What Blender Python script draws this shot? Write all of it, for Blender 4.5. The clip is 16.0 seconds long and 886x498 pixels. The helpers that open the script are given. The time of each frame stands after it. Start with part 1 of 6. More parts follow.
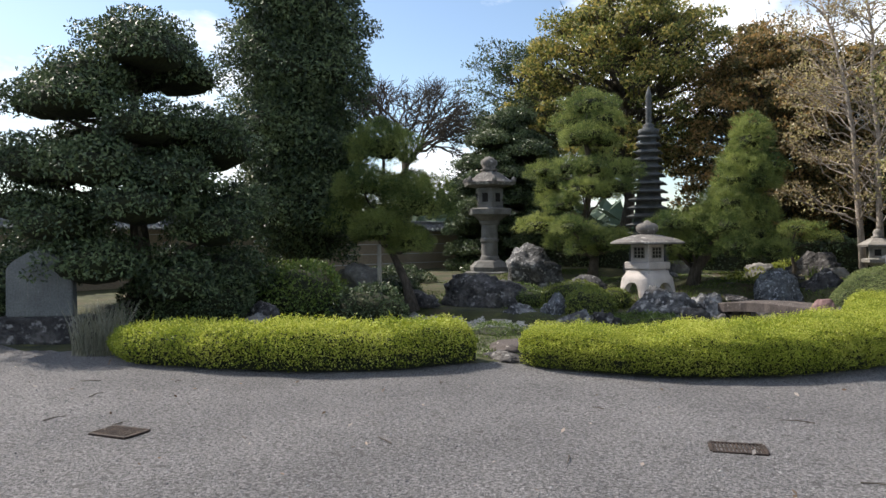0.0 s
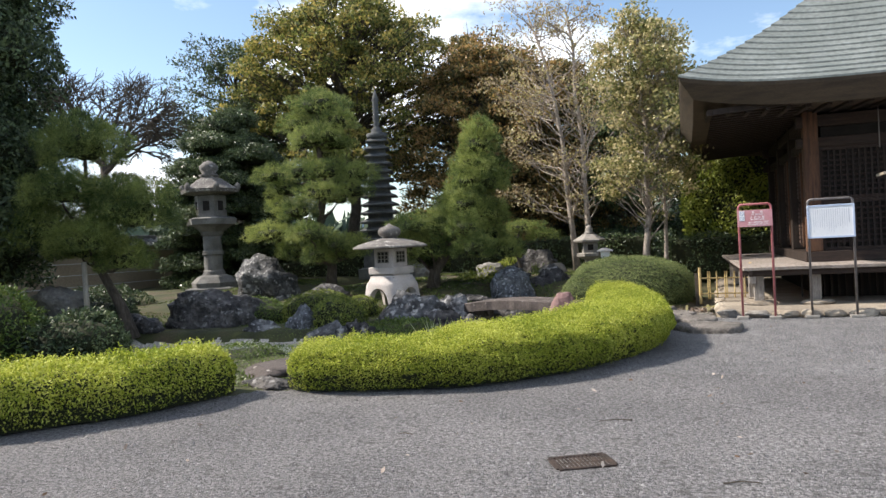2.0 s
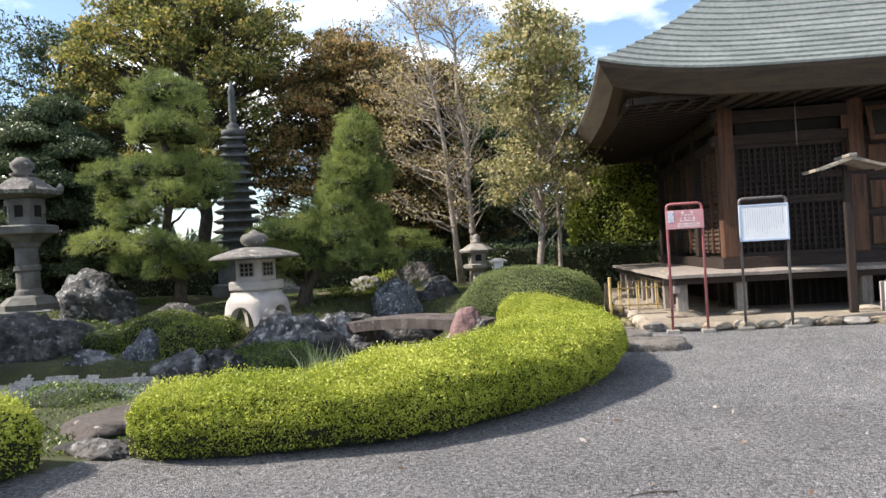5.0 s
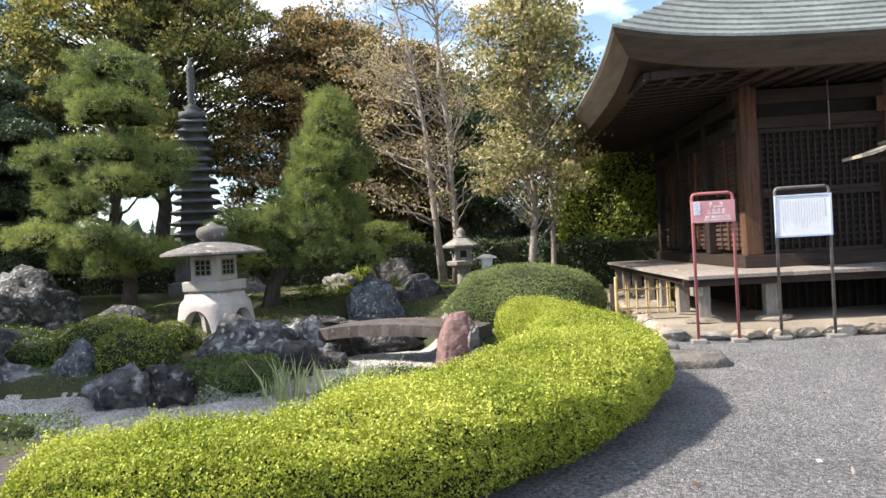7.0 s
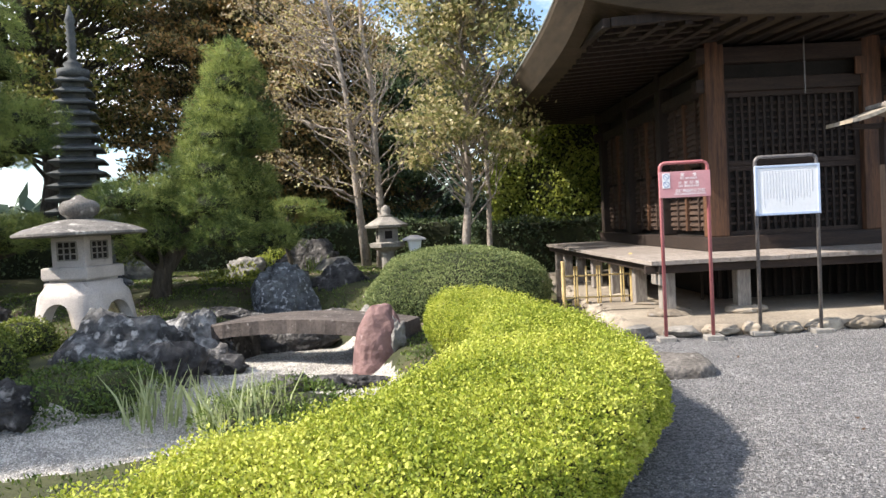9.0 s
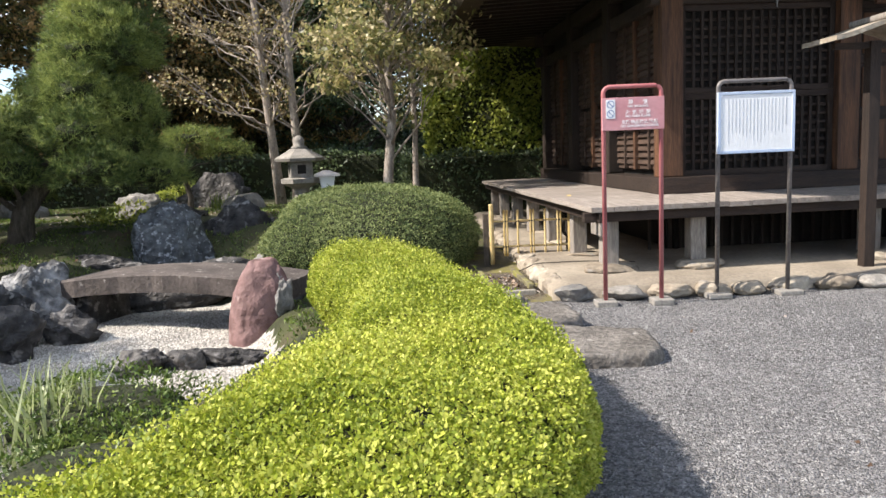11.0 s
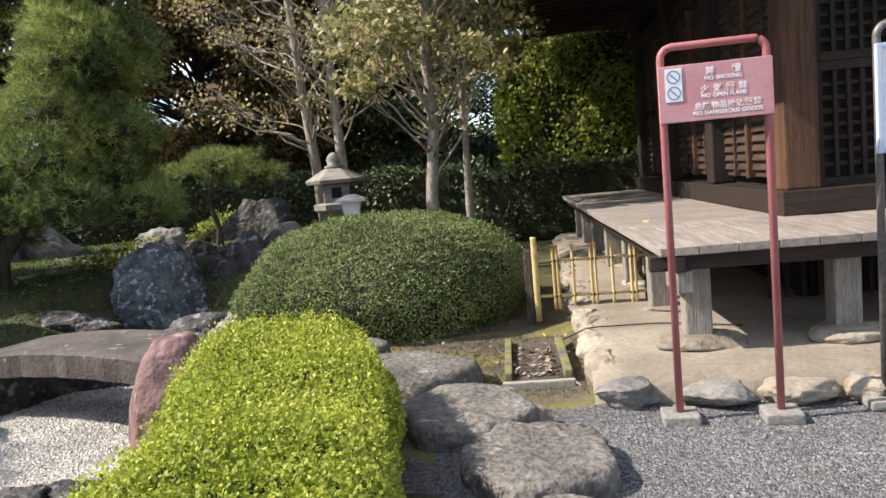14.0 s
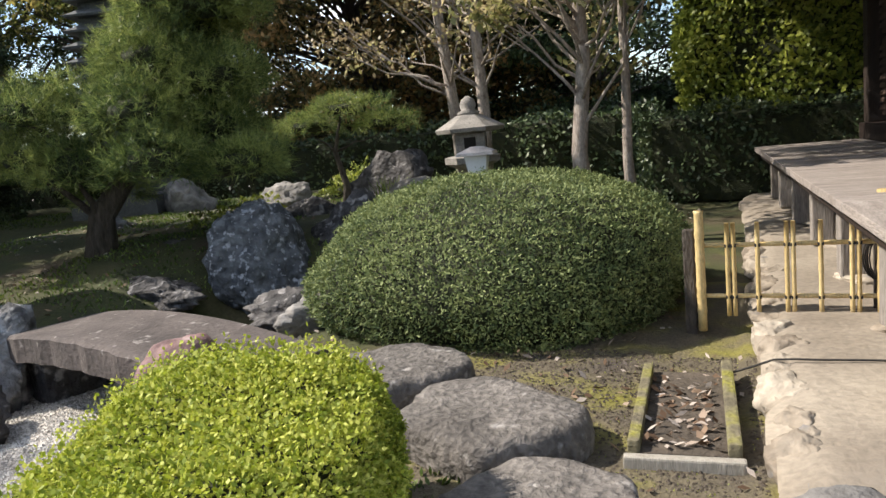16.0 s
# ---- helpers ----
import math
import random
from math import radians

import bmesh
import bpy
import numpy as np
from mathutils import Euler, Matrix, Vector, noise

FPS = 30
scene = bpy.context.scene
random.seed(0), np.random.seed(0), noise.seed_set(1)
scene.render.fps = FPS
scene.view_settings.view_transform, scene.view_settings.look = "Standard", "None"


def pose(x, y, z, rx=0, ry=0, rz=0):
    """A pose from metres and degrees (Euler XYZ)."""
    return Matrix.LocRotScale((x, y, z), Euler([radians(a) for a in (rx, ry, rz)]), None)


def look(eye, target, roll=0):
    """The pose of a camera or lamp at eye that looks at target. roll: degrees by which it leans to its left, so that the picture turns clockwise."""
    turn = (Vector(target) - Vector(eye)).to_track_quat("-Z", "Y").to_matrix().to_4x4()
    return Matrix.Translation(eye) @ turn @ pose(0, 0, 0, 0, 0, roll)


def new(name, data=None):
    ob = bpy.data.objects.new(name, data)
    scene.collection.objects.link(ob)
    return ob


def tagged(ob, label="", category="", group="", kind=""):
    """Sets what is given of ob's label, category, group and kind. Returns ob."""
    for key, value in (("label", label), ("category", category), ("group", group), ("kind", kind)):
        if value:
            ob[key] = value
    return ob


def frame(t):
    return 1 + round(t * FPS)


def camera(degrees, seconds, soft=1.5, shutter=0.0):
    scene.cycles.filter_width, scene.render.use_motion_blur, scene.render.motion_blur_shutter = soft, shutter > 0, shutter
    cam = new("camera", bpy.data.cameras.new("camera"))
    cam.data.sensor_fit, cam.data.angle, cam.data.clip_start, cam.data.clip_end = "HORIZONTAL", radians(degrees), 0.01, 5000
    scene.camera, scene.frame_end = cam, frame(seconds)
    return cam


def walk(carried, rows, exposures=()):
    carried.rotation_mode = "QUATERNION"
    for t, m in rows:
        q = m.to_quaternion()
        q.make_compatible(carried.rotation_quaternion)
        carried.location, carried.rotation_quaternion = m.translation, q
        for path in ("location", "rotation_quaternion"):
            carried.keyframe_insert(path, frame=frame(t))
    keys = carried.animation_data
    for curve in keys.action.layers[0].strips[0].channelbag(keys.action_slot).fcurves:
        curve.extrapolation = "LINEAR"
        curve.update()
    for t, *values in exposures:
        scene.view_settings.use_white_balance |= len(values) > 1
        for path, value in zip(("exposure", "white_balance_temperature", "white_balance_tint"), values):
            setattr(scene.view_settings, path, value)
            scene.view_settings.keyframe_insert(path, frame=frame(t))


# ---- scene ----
cam = camera(62.0, 16.0)
PATH = [
    (0, (3.246, -6.934, 1.64), (1.895, -5.459, 1.616), -0.4),
    (0.5, (2.809, -6.92, 1.604), (1.629, -5.306, 1.566), -1.5),
    (1, (2.564, -6.669, 1.563), (1.523, -4.962, 1.526), -2.2),
    (1.5, (2.269, -6.485, 1.601), (1.388, -4.69, 1.574), -2.6),
    (2, (2.004, -6.245, 1.559), (1.31, -4.369, 1.544), -2.9),
    (2.5, (1.885, -5.903, 1.47), (1.306, -3.988, 1.493), -2.1),
    (3, (1.535, -5.63, 1.442), (1.047, -3.691, 1.472), -1.4),
    (3.5, (1.275, -5.321, 1.443), (0.879, -3.361, 1.456), -2.0),
    (4, (1.097, -4.997, 1.42), (0.751, -3.027, 1.427), -2.6),
    (6.5, (0.244, -3.013, 1.407), (-0.012, -1.03, 1.426), -3.3),
    (7, (0.196, -2.624, 1.464), (-0.028, -0.637, 1.455), -3.1),
    (7.5, (0.105, -2.166, 1.437), (-0.066, -0.174, 1.411), -2.7),
    (8, (0.078, -1.741, 1.424), (-0.014, 0.257, 1.396), -3.0),
    (10.5, (0.412, 0.527, 1.449), (0.448, 2.515, 1.233), -2.4),
    (11, (0.623, 0.847, 1.455), (0.713, 2.828, 1.194), -2.4),
    (11.5, (0.844, 1.4, 1.416), (0.872, 3.382, 1.15), -2.3),
    (12, (0.977, 1.782, 1.458), (0.957, 3.765, 1.196), -2.9),
    (12.5, (1.169, 2.176, 1.467), (1.081, 4.158, 1.211), -3.5),
    (13, (1.365, 2.627, 1.463), (1.214, 4.606, 1.218), -4.9),
    (13.5, (1.565, 3.044, 1.449), (1.35, 5.022, 1.242), -5.7),
    (14, (1.711, 3.444, 1.449), (1.452, 5.416, 1.236), -5.2),
    (14.5, (1.813, 3.869, 1.425), (1.532, 5.834, 1.18), -5.4),
    (15, (1.9, 4.356, 1.414), (1.465, 6.288, 1.138), -5.3),
    (15.5, (1.887, 4.822, 1.391), (1.293, 6.706, 1.078), -5.0),
    (16, (1.859, 5.25, 1.392), (1.125, 7.085, 1.088), -5.6),
]
walk(cam, [(t, look(eye, target, roll)) for t, eye, target, roll in PATH],
     exposures=[(0, 0.48), (1.5, 0.68), (3.5, 0.76), (6.5, 1.06), (8, 1.1), (10.5, 0.97), (13, 0.88), (16, 0.74)])

# ---- world, sun, exposure ----
SUN_TRAVEL = Vector((1.0, 0.16, -0.98)).normalized()
world = bpy.data.worlds.new("sky")
scene.world = world
world.use_nodes = True
wn, wl = world.node_tree.nodes, world.node_tree.links
wn.clear()
w_out = wn.new("ShaderNodeOutputWorld")
w_bg = wn.new("ShaderNodeBackground")
w_sky = wn.new("ShaderNodeTexSky")
w_sky.sky_type, w_sky.sun_disc = "NISHITA", False
w_sky.sun_elevation = math.asin(-SUN_TRAVEL.z)
w_sky.sun_rotation = math.atan2(-SUN_TRAVEL.x, -SUN_TRAVEL.y)
w_sky.air_density, w_sky.dust_density, w_sky.ozone_density = 1.0, 0.6, 1.5
w_tc = wn.new("ShaderNodeTexCoord")
w_map = wn.new("ShaderNodeMapping")
w_map.inputs["Scale"].default_value = (1.0, 1.0, 2.6)
w_map.inputs["Location"].default_value = (0.35, 0.1, 0.2)
w_noise = wn.new("ShaderNodeTexNoise")
w_noise.inputs["Scale"].default_value, w_noise.inputs["Detail"].default_value = 2.3, 9.0
w_noise.inputs["Roughness"].default_value = 0.55
w_ramp = wn.new("ShaderNodeValToRGB")
w_ramp.color_ramp.elements[0].position, w_ramp.color_ramp.elements[1].position = 0.50, 0.60
w_mix = wn.new("ShaderNodeMixRGB")
w_mix.inputs["Color2"].default_value = (9.0, 9.2, 9.6, 1)
w_bg.inputs["Strength"].default_value = 0.125
wl.new(w_tc.outputs["Generated"], w_map.inputs["Vector"])
wl.new(w_map.outputs[0], w_noise.inputs["Vector"])
wl.new(w_noise.outputs["Fac"], w_ramp.inputs["Fac"])
wl.new(w_ramp.outputs["Color"], w_mix.inputs["Fac"])
wl.new(w_sky.outputs[0], w_mix.inputs["Color1"])
wl.new(w_mix.outputs[0], w_bg.inputs["Color"])
wl.new(w_bg.outputs[0], w_out.inputs["Surface"])

sun = new("sun", bpy.data.lights.new("sun", "SUN"))
sun.data.energy, sun.data.angle, sun.data.color = 5.0, radians(0.55), (1.0, 0.915, 0.81)
sun.matrix_world = look((-30, -5, 30), Vector((-30, -5, 30)) + SUN_TRAVEL)


# ---- materials ----
def material(name, colours, scale=6.0, rough=0.8, bump=0.3, bump_scale=40.0, metal=0.0, fine=0.35, stretch=(1, 1, 1),
             spots=None, island=0.0, per_object=0.0, translucent=0.0, voronoi=0.0, bump_dist=0.02, spec=0.4, relief=None):
    """A two-scale procedural surface: a broad mottling between colours, a fine grain, relief, and optional stains."""
    m = bpy.data.materials.new(name)
    m.use_nodes = True
    n, l = m.node_tree.nodes, m.node_tree.links
    b = n["Principled BSDF"]
    out = n["Material Output"]
    tc = n.new("ShaderNodeTexCoord")
    mp = n.new("ShaderNodeMapping")
    mp.inputs["Scale"].default_value = stretch
    geo = n.new("ShaderNodeNewGeometry")
    l.new(geo.outputs["Position"], mp.inputs["Vector"])
    broad = n.new("ShaderNodeTexNoise")
    broad.inputs["Scale"].default_value, broad.inputs["Detail"].default_value = scale, 6.0
    l.new(mp.outputs[0], broad.inputs["Vector"])
    ramp = n.new("ShaderNodeValToRGB")
    e = ramp.color_ramp.elements
    for k, c in enumerate(colours):
        pos = 0.3 + 0.4 * k / max(1, len(colours) - 1)
        el = e[k] if k < 2 else e.new(pos)
        el.position, el.color = pos, (*c, 1)
    fac = broad.outputs["Fac"]
    if island or per_object:
        add = n.new("ShaderNodeMath")
        add.operation = "MULTIPLY_ADD"
        add.inputs[1].default_value = island or per_object
        if island:
            l.new(geo.outputs["Random Per Island"], add.inputs[0])
        else:
            oi = n.new("ShaderNodeObjectInfo")
            l.new(oi.outputs["Random"], add.inputs[0])
        sub = n.new("ShaderNodeMath")
        sub.operation = "SUBTRACT"
        l.new(fac, sub.inputs[0])
        sub.inputs[1].default_value = (island or per_object) / 2
        l.new(sub.outputs[0], add.inputs[2])
        fac = add.outputs[0]
    l.new(fac, ramp.inputs["Fac"])
    grain = n.new("ShaderNodeTexNoise")
    grain.inputs["Scale"].default_value, grain.inputs["Detail"].default_value = bump_scale, 5.0
    l.new(mp.outputs[0], grain.inputs["Vector"])
    mul = n.new("ShaderNodeMixRGB")
    mul.blend_type = "MULTIPLY"
    mul.inputs["Fac"].default_value = fine
    g2 = n.new("ShaderNodeMapRange")
    g2.inputs["From Min"].default_value, g2.inputs["From Max"].default_value = 0.3, 0.65
    g2.inputs["To Min"].default_value, g2.inputs["To Max"].default_value = 0.25, 1.45
    l.new(grain.outputs["Fac"], g2.inputs["Value"])
    l.new(ramp.outputs["Color"], mul.inputs["Color1"])
    l.new(g2.outputs[0], mul.inputs["Color2"])
    colour, height = mul.outputs[0], grain.outputs["Fac"]
    if spots:
        sc, at, col = spots
        sp = n.new("ShaderNodeTexNoise")
        sp.inputs["Scale"].default_value, sp.inputs["Detail"].default_value = sc, 8.0
        l.new(geo.outputs["Position"], sp.inputs["Vector"])
        sr = n.new("ShaderNodeMapRange")
        sr.inputs["From Min"].default_value, sr.inputs["From Max"].default_value = at, at + 0.1
        l.new(sp.outputs["Fac"], sr.inputs["Value"])
        mx = n.new("ShaderNodeMixRGB")
        mx.inputs["Color2"].default_value = (*col, 1)
        l.new(sr.outputs[0], mx.inputs["Fac"])
        l.new(colour, mx.inputs["Color1"])
        colour = mx.outputs[0]
    if voronoi:
        vo = n.new("ShaderNodeTexVoronoi")
        vo.inputs["Scale"].default_value = voronoi
        l.new(geo.outputs["Position"], vo.inputs["Vector"])
        vm = n.new("ShaderNodeMixRGB")
        vm.blend_type, vm.inputs["Fac"].default_value = "OVERLAY", 0.45
        bw = n.new("ShaderNodeSeparateColor")
        l.new(vo.outputs["Color"], bw.inputs[0])
        l.new(colour, vm.inputs["Color1"])
        l.new(bw.outputs[0], vm.inputs["Color2"])
        colour = vm.outputs[0]
        inv = n.new("ShaderNodeMath")
        inv.operation = "SUBTRACT"
        inv.inputs[0].default_value = 1.0
        l.new(vo.outputs["Distance"], inv.inputs[1])
        height = inv.outputs[0]
    l.new(colour, b.inputs["Base Color"])
    b.inputs["Roughness"].default_value, b.inputs["Metallic"].default_value = rough, metal
    b.inputs["Specular IOR Level"].default_value = spec
    if bump:
        bp = n.new("ShaderNodeBump")
        bp.inputs["Strength"].default_value, bp.inputs["Distance"].default_value = bump, bump_dist
        l.new(height, bp.inputs["Height"])
        l.new(bp.outputs[0], b.inputs["Normal"])
        if relief:
            rn = n.new("ShaderNodeTexNoise")
            rn.inputs["Scale"].default_value, rn.inputs["Detail"].default_value = relief[0], 4.0
            l.new(geo.outputs["Position"], rn.inputs["Vector"])
            rb = n.new("ShaderNodeBump")
            rb.inputs["Strength"].default_value, rb.inputs["Distance"].default_value = 1.0, relief[1]
            l.new(rn.outputs["Fac"], rb.inputs["Height"])
            l.new(rb.outputs[0], bp.inputs["Normal"])
    if translucent:
        tr = n.new("ShaderNodeBsdfTranslucent")
        ms = n.new("ShaderNodeMixShader")
        ms.inputs[0].default_value = translucent
        l.new(colour, tr.inputs["Color"])
        l.new(b.outputs[0], ms.inputs[1])
        l.new(tr.outputs[0], ms.inputs[2])
        l.new(ms.outputs[0], out.inputs["Surface"])
    return m


def leafy(name, colours, tr=0.3, rough=0.45, isl=0.5, scale=1.2):
    return material(name, colours, scale=scale, rough=rough, bump=0, fine=0.15, island=isl, translucent=tr, spec=0.35)


M_GRAVEL = material("grey_gravel", [(0.145, 0.14, 0.142), (0.215, 0.207, 0.207)], scale=0.6, rough=0.95, bump=1.0, bump_scale=30, voronoi=95, fine=0.75, bump_dist=0.02, spots=(7.0, 0.60, (0.10, 0.096, 0.094)), relief=(9.0, 0.05))
M_POND = material("pale_gravel", [(0.30, 0.28, 0.255), (0.47, 0.44, 0.40)], scale=1.5, rough=0.95, bump=0.9, bump_scale=50, voronoi=55, fine=0.4, bump_dist=0.015)
M_MOSS = material("moss_soil", [(0.022, 0.025, 0.012), (0.05, 0.055, 0.018), (0.075, 0.055, 0.034)], scale=1.3, rough=0.95, bump=0.6, bump_scale=30, spots=(1.6, 0.62, (0.10, 0.105, 0.026)))
M_MOSSY = material("mossy_path", [(0.075, 0.062, 0.05), (0.12, 0.10, 0.062), (0.19, 0.175, 0.03)], scale=2.3, rough=0.95, bump=0.8, bump_scale=45)
M_SOIL = material("dark_soil", [(0.05, 0.04, 0.03), (0.10, 0.08, 0.06)], scale=4, rough=0.95, bump=0.8, bump_scale=35)
M_FIELD = material("far_field", [(0.10, 0.12, 0.04), (0.14, 0.14, 0.06)], scale=0.02, rough=0.95, bump=0)
M_EARTH = material("packed_earth", [(0.2, 0.167, 0.13), (0.326, 0.281, 0.222)], scale=1.5, rough=0.92, bump=0.4, bump_scale=30, fine=0.25, spots=(2.0, 0.60, (0.23, 0.195, 0.155)))
M_ROCK = material("grey_rock", [(0.024, 0.025, 0.027), (0.080, 0.080, 0.083), (0.25, 0.25, 0.25)], scale=3.6, rough=0.85, bump=1.0, bump_scale=11, fine=0.6, spots=(8.0, 0.55, (0.34, 0.335, 0.33)), per_object=0.15, bump_dist=0.09)
M_ROCK_DARK = material("dark_rock", [(0.020, 0.019, 0.020), (0.052, 0.049, 0.049), (0.12, 0.112, 0.108)], scale=3.6, rough=0.85, bump=1.0, bump_scale=11, fine=0.6, spots=(8, 0.58, (0.25, 0.24, 0.235)), per_object=0.15, bump_dist=0.09)
M_ROCK_BLUE = material("bluish_rock", [(0.05, 0.054, 0.06), (0.14, 0.15, 0.162)], scale=4, rough=0.85, bump=1.0, bump_scale=12, fine=0.6, spots=(17, 0.56, (0.34, 0.355, 0.38)), bump_dist=0.08)
M_ROCK_PALE = material("pale_rock", [(0.12, 0.115, 0.11), (0.30, 0.285, 0.265)], scale=3, rough=0.85, bump=0.9, bump_scale=13, spots=(4, 0.6, (0.12, 0.12, 0.12)), bump_dist=0.05)
M_ROCK_PINK = material("pink_rock", [(0.135, 0.074, 0.070), (0.245, 0.148, 0.140)], scale=4, rough=0.75, bump=0.8, bump_scale=9, spots=(6, 0.63, (0.33, 0.25, 0.235)), bump_dist=0.06)
M_ROCK_TAN = material("tan_rock", [(0.221, 0.182, 0.138), (0.377, 0.328, 0.262)], scale=4, rough=0.85, bump=0.7, bump_scale=14, spots=(6, 0.60, (0.21, 0.195, 0.18)), per_object=0.35, bump_dist=0.04)
M_SLAB = material("stepping_stone", [(0.085, 0.076, 0.068), (0.19, 0.172, 0.155)], scale=3.2, rough=0.9, bump=1.0, bump_scale=26, fine=0.6, spots=(11.0, 0.62, (0.33, 0.31, 0.29)), per_object=0.2, bump_dist=0.03)
M_BRIDGE = material("bridge_stone", [(0.055, 0.045, 0.041), (0.115, 0.095, 0.086)], scale=3.0, rough=0.9, bump=0.6, bump_scale=30, spots=(11, 0.63, (0.32, 0.29, 0.27)))
M_GRANITE = material("pale_granite", [(0.42, 0.38, 0.36), (0.56, 0.51, 0.48)], scale=3, rough=0.85, bump=0.3, bump_scale=90, spots=(4, 0.63, (0.30, 0.27, 0.25)))
M_GRANITE_CAP = material("weathered_granite", [(0.10, 0.092, 0.086), (0.20, 0.185, 0.17)], scale=5, rough=0.9, bump=0.5, bump_scale=40, spots=(8, 0.58, (0.40, 0.38, 0.35)))
M_GRANITE_GREY = material("grey_granite", [(0.12, 0.116, 0.108), (0.21, 0.203, 0.19)], scale=3, rough=0.9, bump=0.4, bump_scale=50, spots=(5, 0.6, (0.11, 0.11, 0.10)))
M_GRANITE_SMALL = material("lichen_granite", [(0.195, 0.18, 0.161), (0.315, 0.292, 0.262)], scale=6, rough=0.9, bump=0.4, bump_scale=50, spots=(9, 0.6, (0.16, 0.15, 0.13)))
M_PAGODA = material("dark_pagoda_stone", [(0.06, 0.065, 0.068), (0.12, 0.125, 0.125)], scale=4, rough=0.85, bump=0.4, bump_scale=35)
M_STELE = material("slate_stele", [(0.104, 0.111, 0.111), (0.143, 0.15, 0.146)], scale=3, rough=0.7, bump=0.2, bump_scale=40, spots=(6, 0.66, (0.33, 0.34, 0.33)))
M_WOOD = material("weathered_dark_wood", [(0.014, 0.0091, 0.007), (0.035, 0.021, 0.0147)], scale=3, rough=0.75, bump=0.5, bump_scale=22, stretch=(6, 6, 0.7), fine=0.5)
M_WOOD_RED = material("warm_cedar_post", [(0.0425, 0.0204, 0.0119), (0.145, 0.0663, 0.0323)], scale=2.6, rough=0.7, bump=0.5, bump_scale=18, stretch=(7, 7, 0.5), fine=0.5)
M_WOOD_H = material("dark_wood_beams", [(0.019, 0.012, 0.010), (0.046, 0.028, 0.020)], scale=3, rough=0.75, bump=0.5, bump_scale=22, stretch=(0.7, 6, 6), fine=0.5)
M_DECK = material("silvered_deck", [(0.21, 0.178, 0.156), (0.35, 0.305, 0.27)], scale=2.0, rough=0.85, bump=0.5, bump_scale=20, stretch=(1, 9, 9), fine=0.45, per_object=0.1)
M_POST_GREY = material("grey_timber", [(0.19, 0.165, 0.145), (0.30, 0.27, 0.24)], scale=3, rough=0.85, bump=0.5, bump_scale=18, stretch=(7, 7, 0.6), fine=0.5)
M_COPPER = material("green_copper", [(0.155, 0.172, 0.160), (0.215, 0.234, 0.22)], scale=1.4, rough=0.6, bump=0.1, bump_scale=14, metal=0.1, per_object=0.12, spots=(1.2, 0.62, (0.16, 0.18, 0.168)))
M_FASCIA = material("brown_eave", [(0.045, 0.033, 0.021), (0.080, 0.057, 0.036)], scale=2, rough=0.8, bump=0.4, bump_scale=25, stretch=(1, 1, 8))
M_PLASTER = material("ochre_plaster", [(0.24, 0.19, 0.135), (0.31, 0.25, 0.18)], scale=1.2, rough=0.95, bump=0.15, bump_scale=40)
M_TILE = material("kawara_tile", [(0.10, 0.105, 0.11), (0.19, 0.195, 0.20)], scale=4, rough=0.5, bump=0.2, bump_scale=30, per_object=0.3)
M_TILE_END = material("pale_tile_end", [(0.42, 0.42, 0.40), (0.55, 0.55, 0.53)], scale=6, rough=0.7, bump=0.1)
M_RED = material("faded_red_paint", [(0.33, 0.10, 0.105), (0.40, 0.15, 0.155)], scale=3, rough=0.5, bump=0.1, fine=0.1, spots=(9, 0.68, (0.42, 0.22, 0.21)))
M_REDBOARD = material("faded_red_board", [(0.47, 0.20, 0.22), (0.56, 0.29, 0.31)], scale=4, rough=0.5, bump=0, fine=0.08)
M_WHITE = material("white_paint", [(0.74, 0.75, 0.77), (0.82, 0.82, 0.83)], scale=3, rough=0.55, bump=0, fine=0.05)
M_LETTER = material("pale_lettering", [(0.76, 0.68, 0.69), (0.84, 0.77, 0.78)], scale=8, rough=0.6, bump=0, fine=0.1)
M_BLUEFRAME = material("pale_blue_frame", [(0.42, 0.50, 0.66), (0.50, 0.57, 0.70)], scale=3, rough=0.5, bump=0, fine=0.05)
M_INK = material("grey_ink", [(0.45, 0.46, 0.5), (0.5, 0.51, 0.55)], scale=8, rough=0.7, bump=0, fine=0.05)
M_MARKBLUE = material("blue_mark", [(0.16, 0.22, 0.40), (0.2, 0.26, 0.44)], scale=8, rough=0.6, bump=0, fine=0.05)
M_STEEL = material("grey_steel_tube", [(0.13, 0.12, 0.12), (0.2, 0.18, 0.17)], scale=9, rough=0.5, bump=0.1, metal=0.4, spots=(14, 0.66, (0.2, 0.12, 0.08)))
M_CONC = material("concrete", [(0.204, 0.192, 0.174), (0.276, 0.258, 0.234)], scale=5, rough=0.9, bump=0.4, bump_scale=50)
M_BAMBOO = material("dry_bamboo", [(0.50, 0.36, 0.15), (0.64, 0.49, 0.24)], scale=4, rough=0.45, bump=0.1, per_object=0.3, stretch=(3, 3, 0.8))
M_TWINE = material("black_twine", [(0.02, 0.02, 0.02), (0.04, 0.035, 0.03)], scale=30, rough=0.9, bump=0.3)
M_IRON = material("rusty_iron", [(0.03, 0.024, 0.021), (0.07, 0.048, 0.038)], scale=12, rough=0.8, bump=0.4, metal=0.3)
M_BARK = material("dark_bark", [(0.05, 0.04, 0.032), (0.12, 0.10, 0.08)], scale=6, rough=0.95, bump=0.9, bump_scale=18, stretch=(3, 3, 0.8), bump_dist=0.04)
M_BARK_PALE = material("pale_bark", [(0.23, 0.19, 0.16), (0.40, 0.345, 0.295)], scale=5, rough=0.9, bump=0.6, bump_scale=20, stretch=(3, 3, 1), spots=(7, 0.6, (0.14, 0.11, 0.09)))
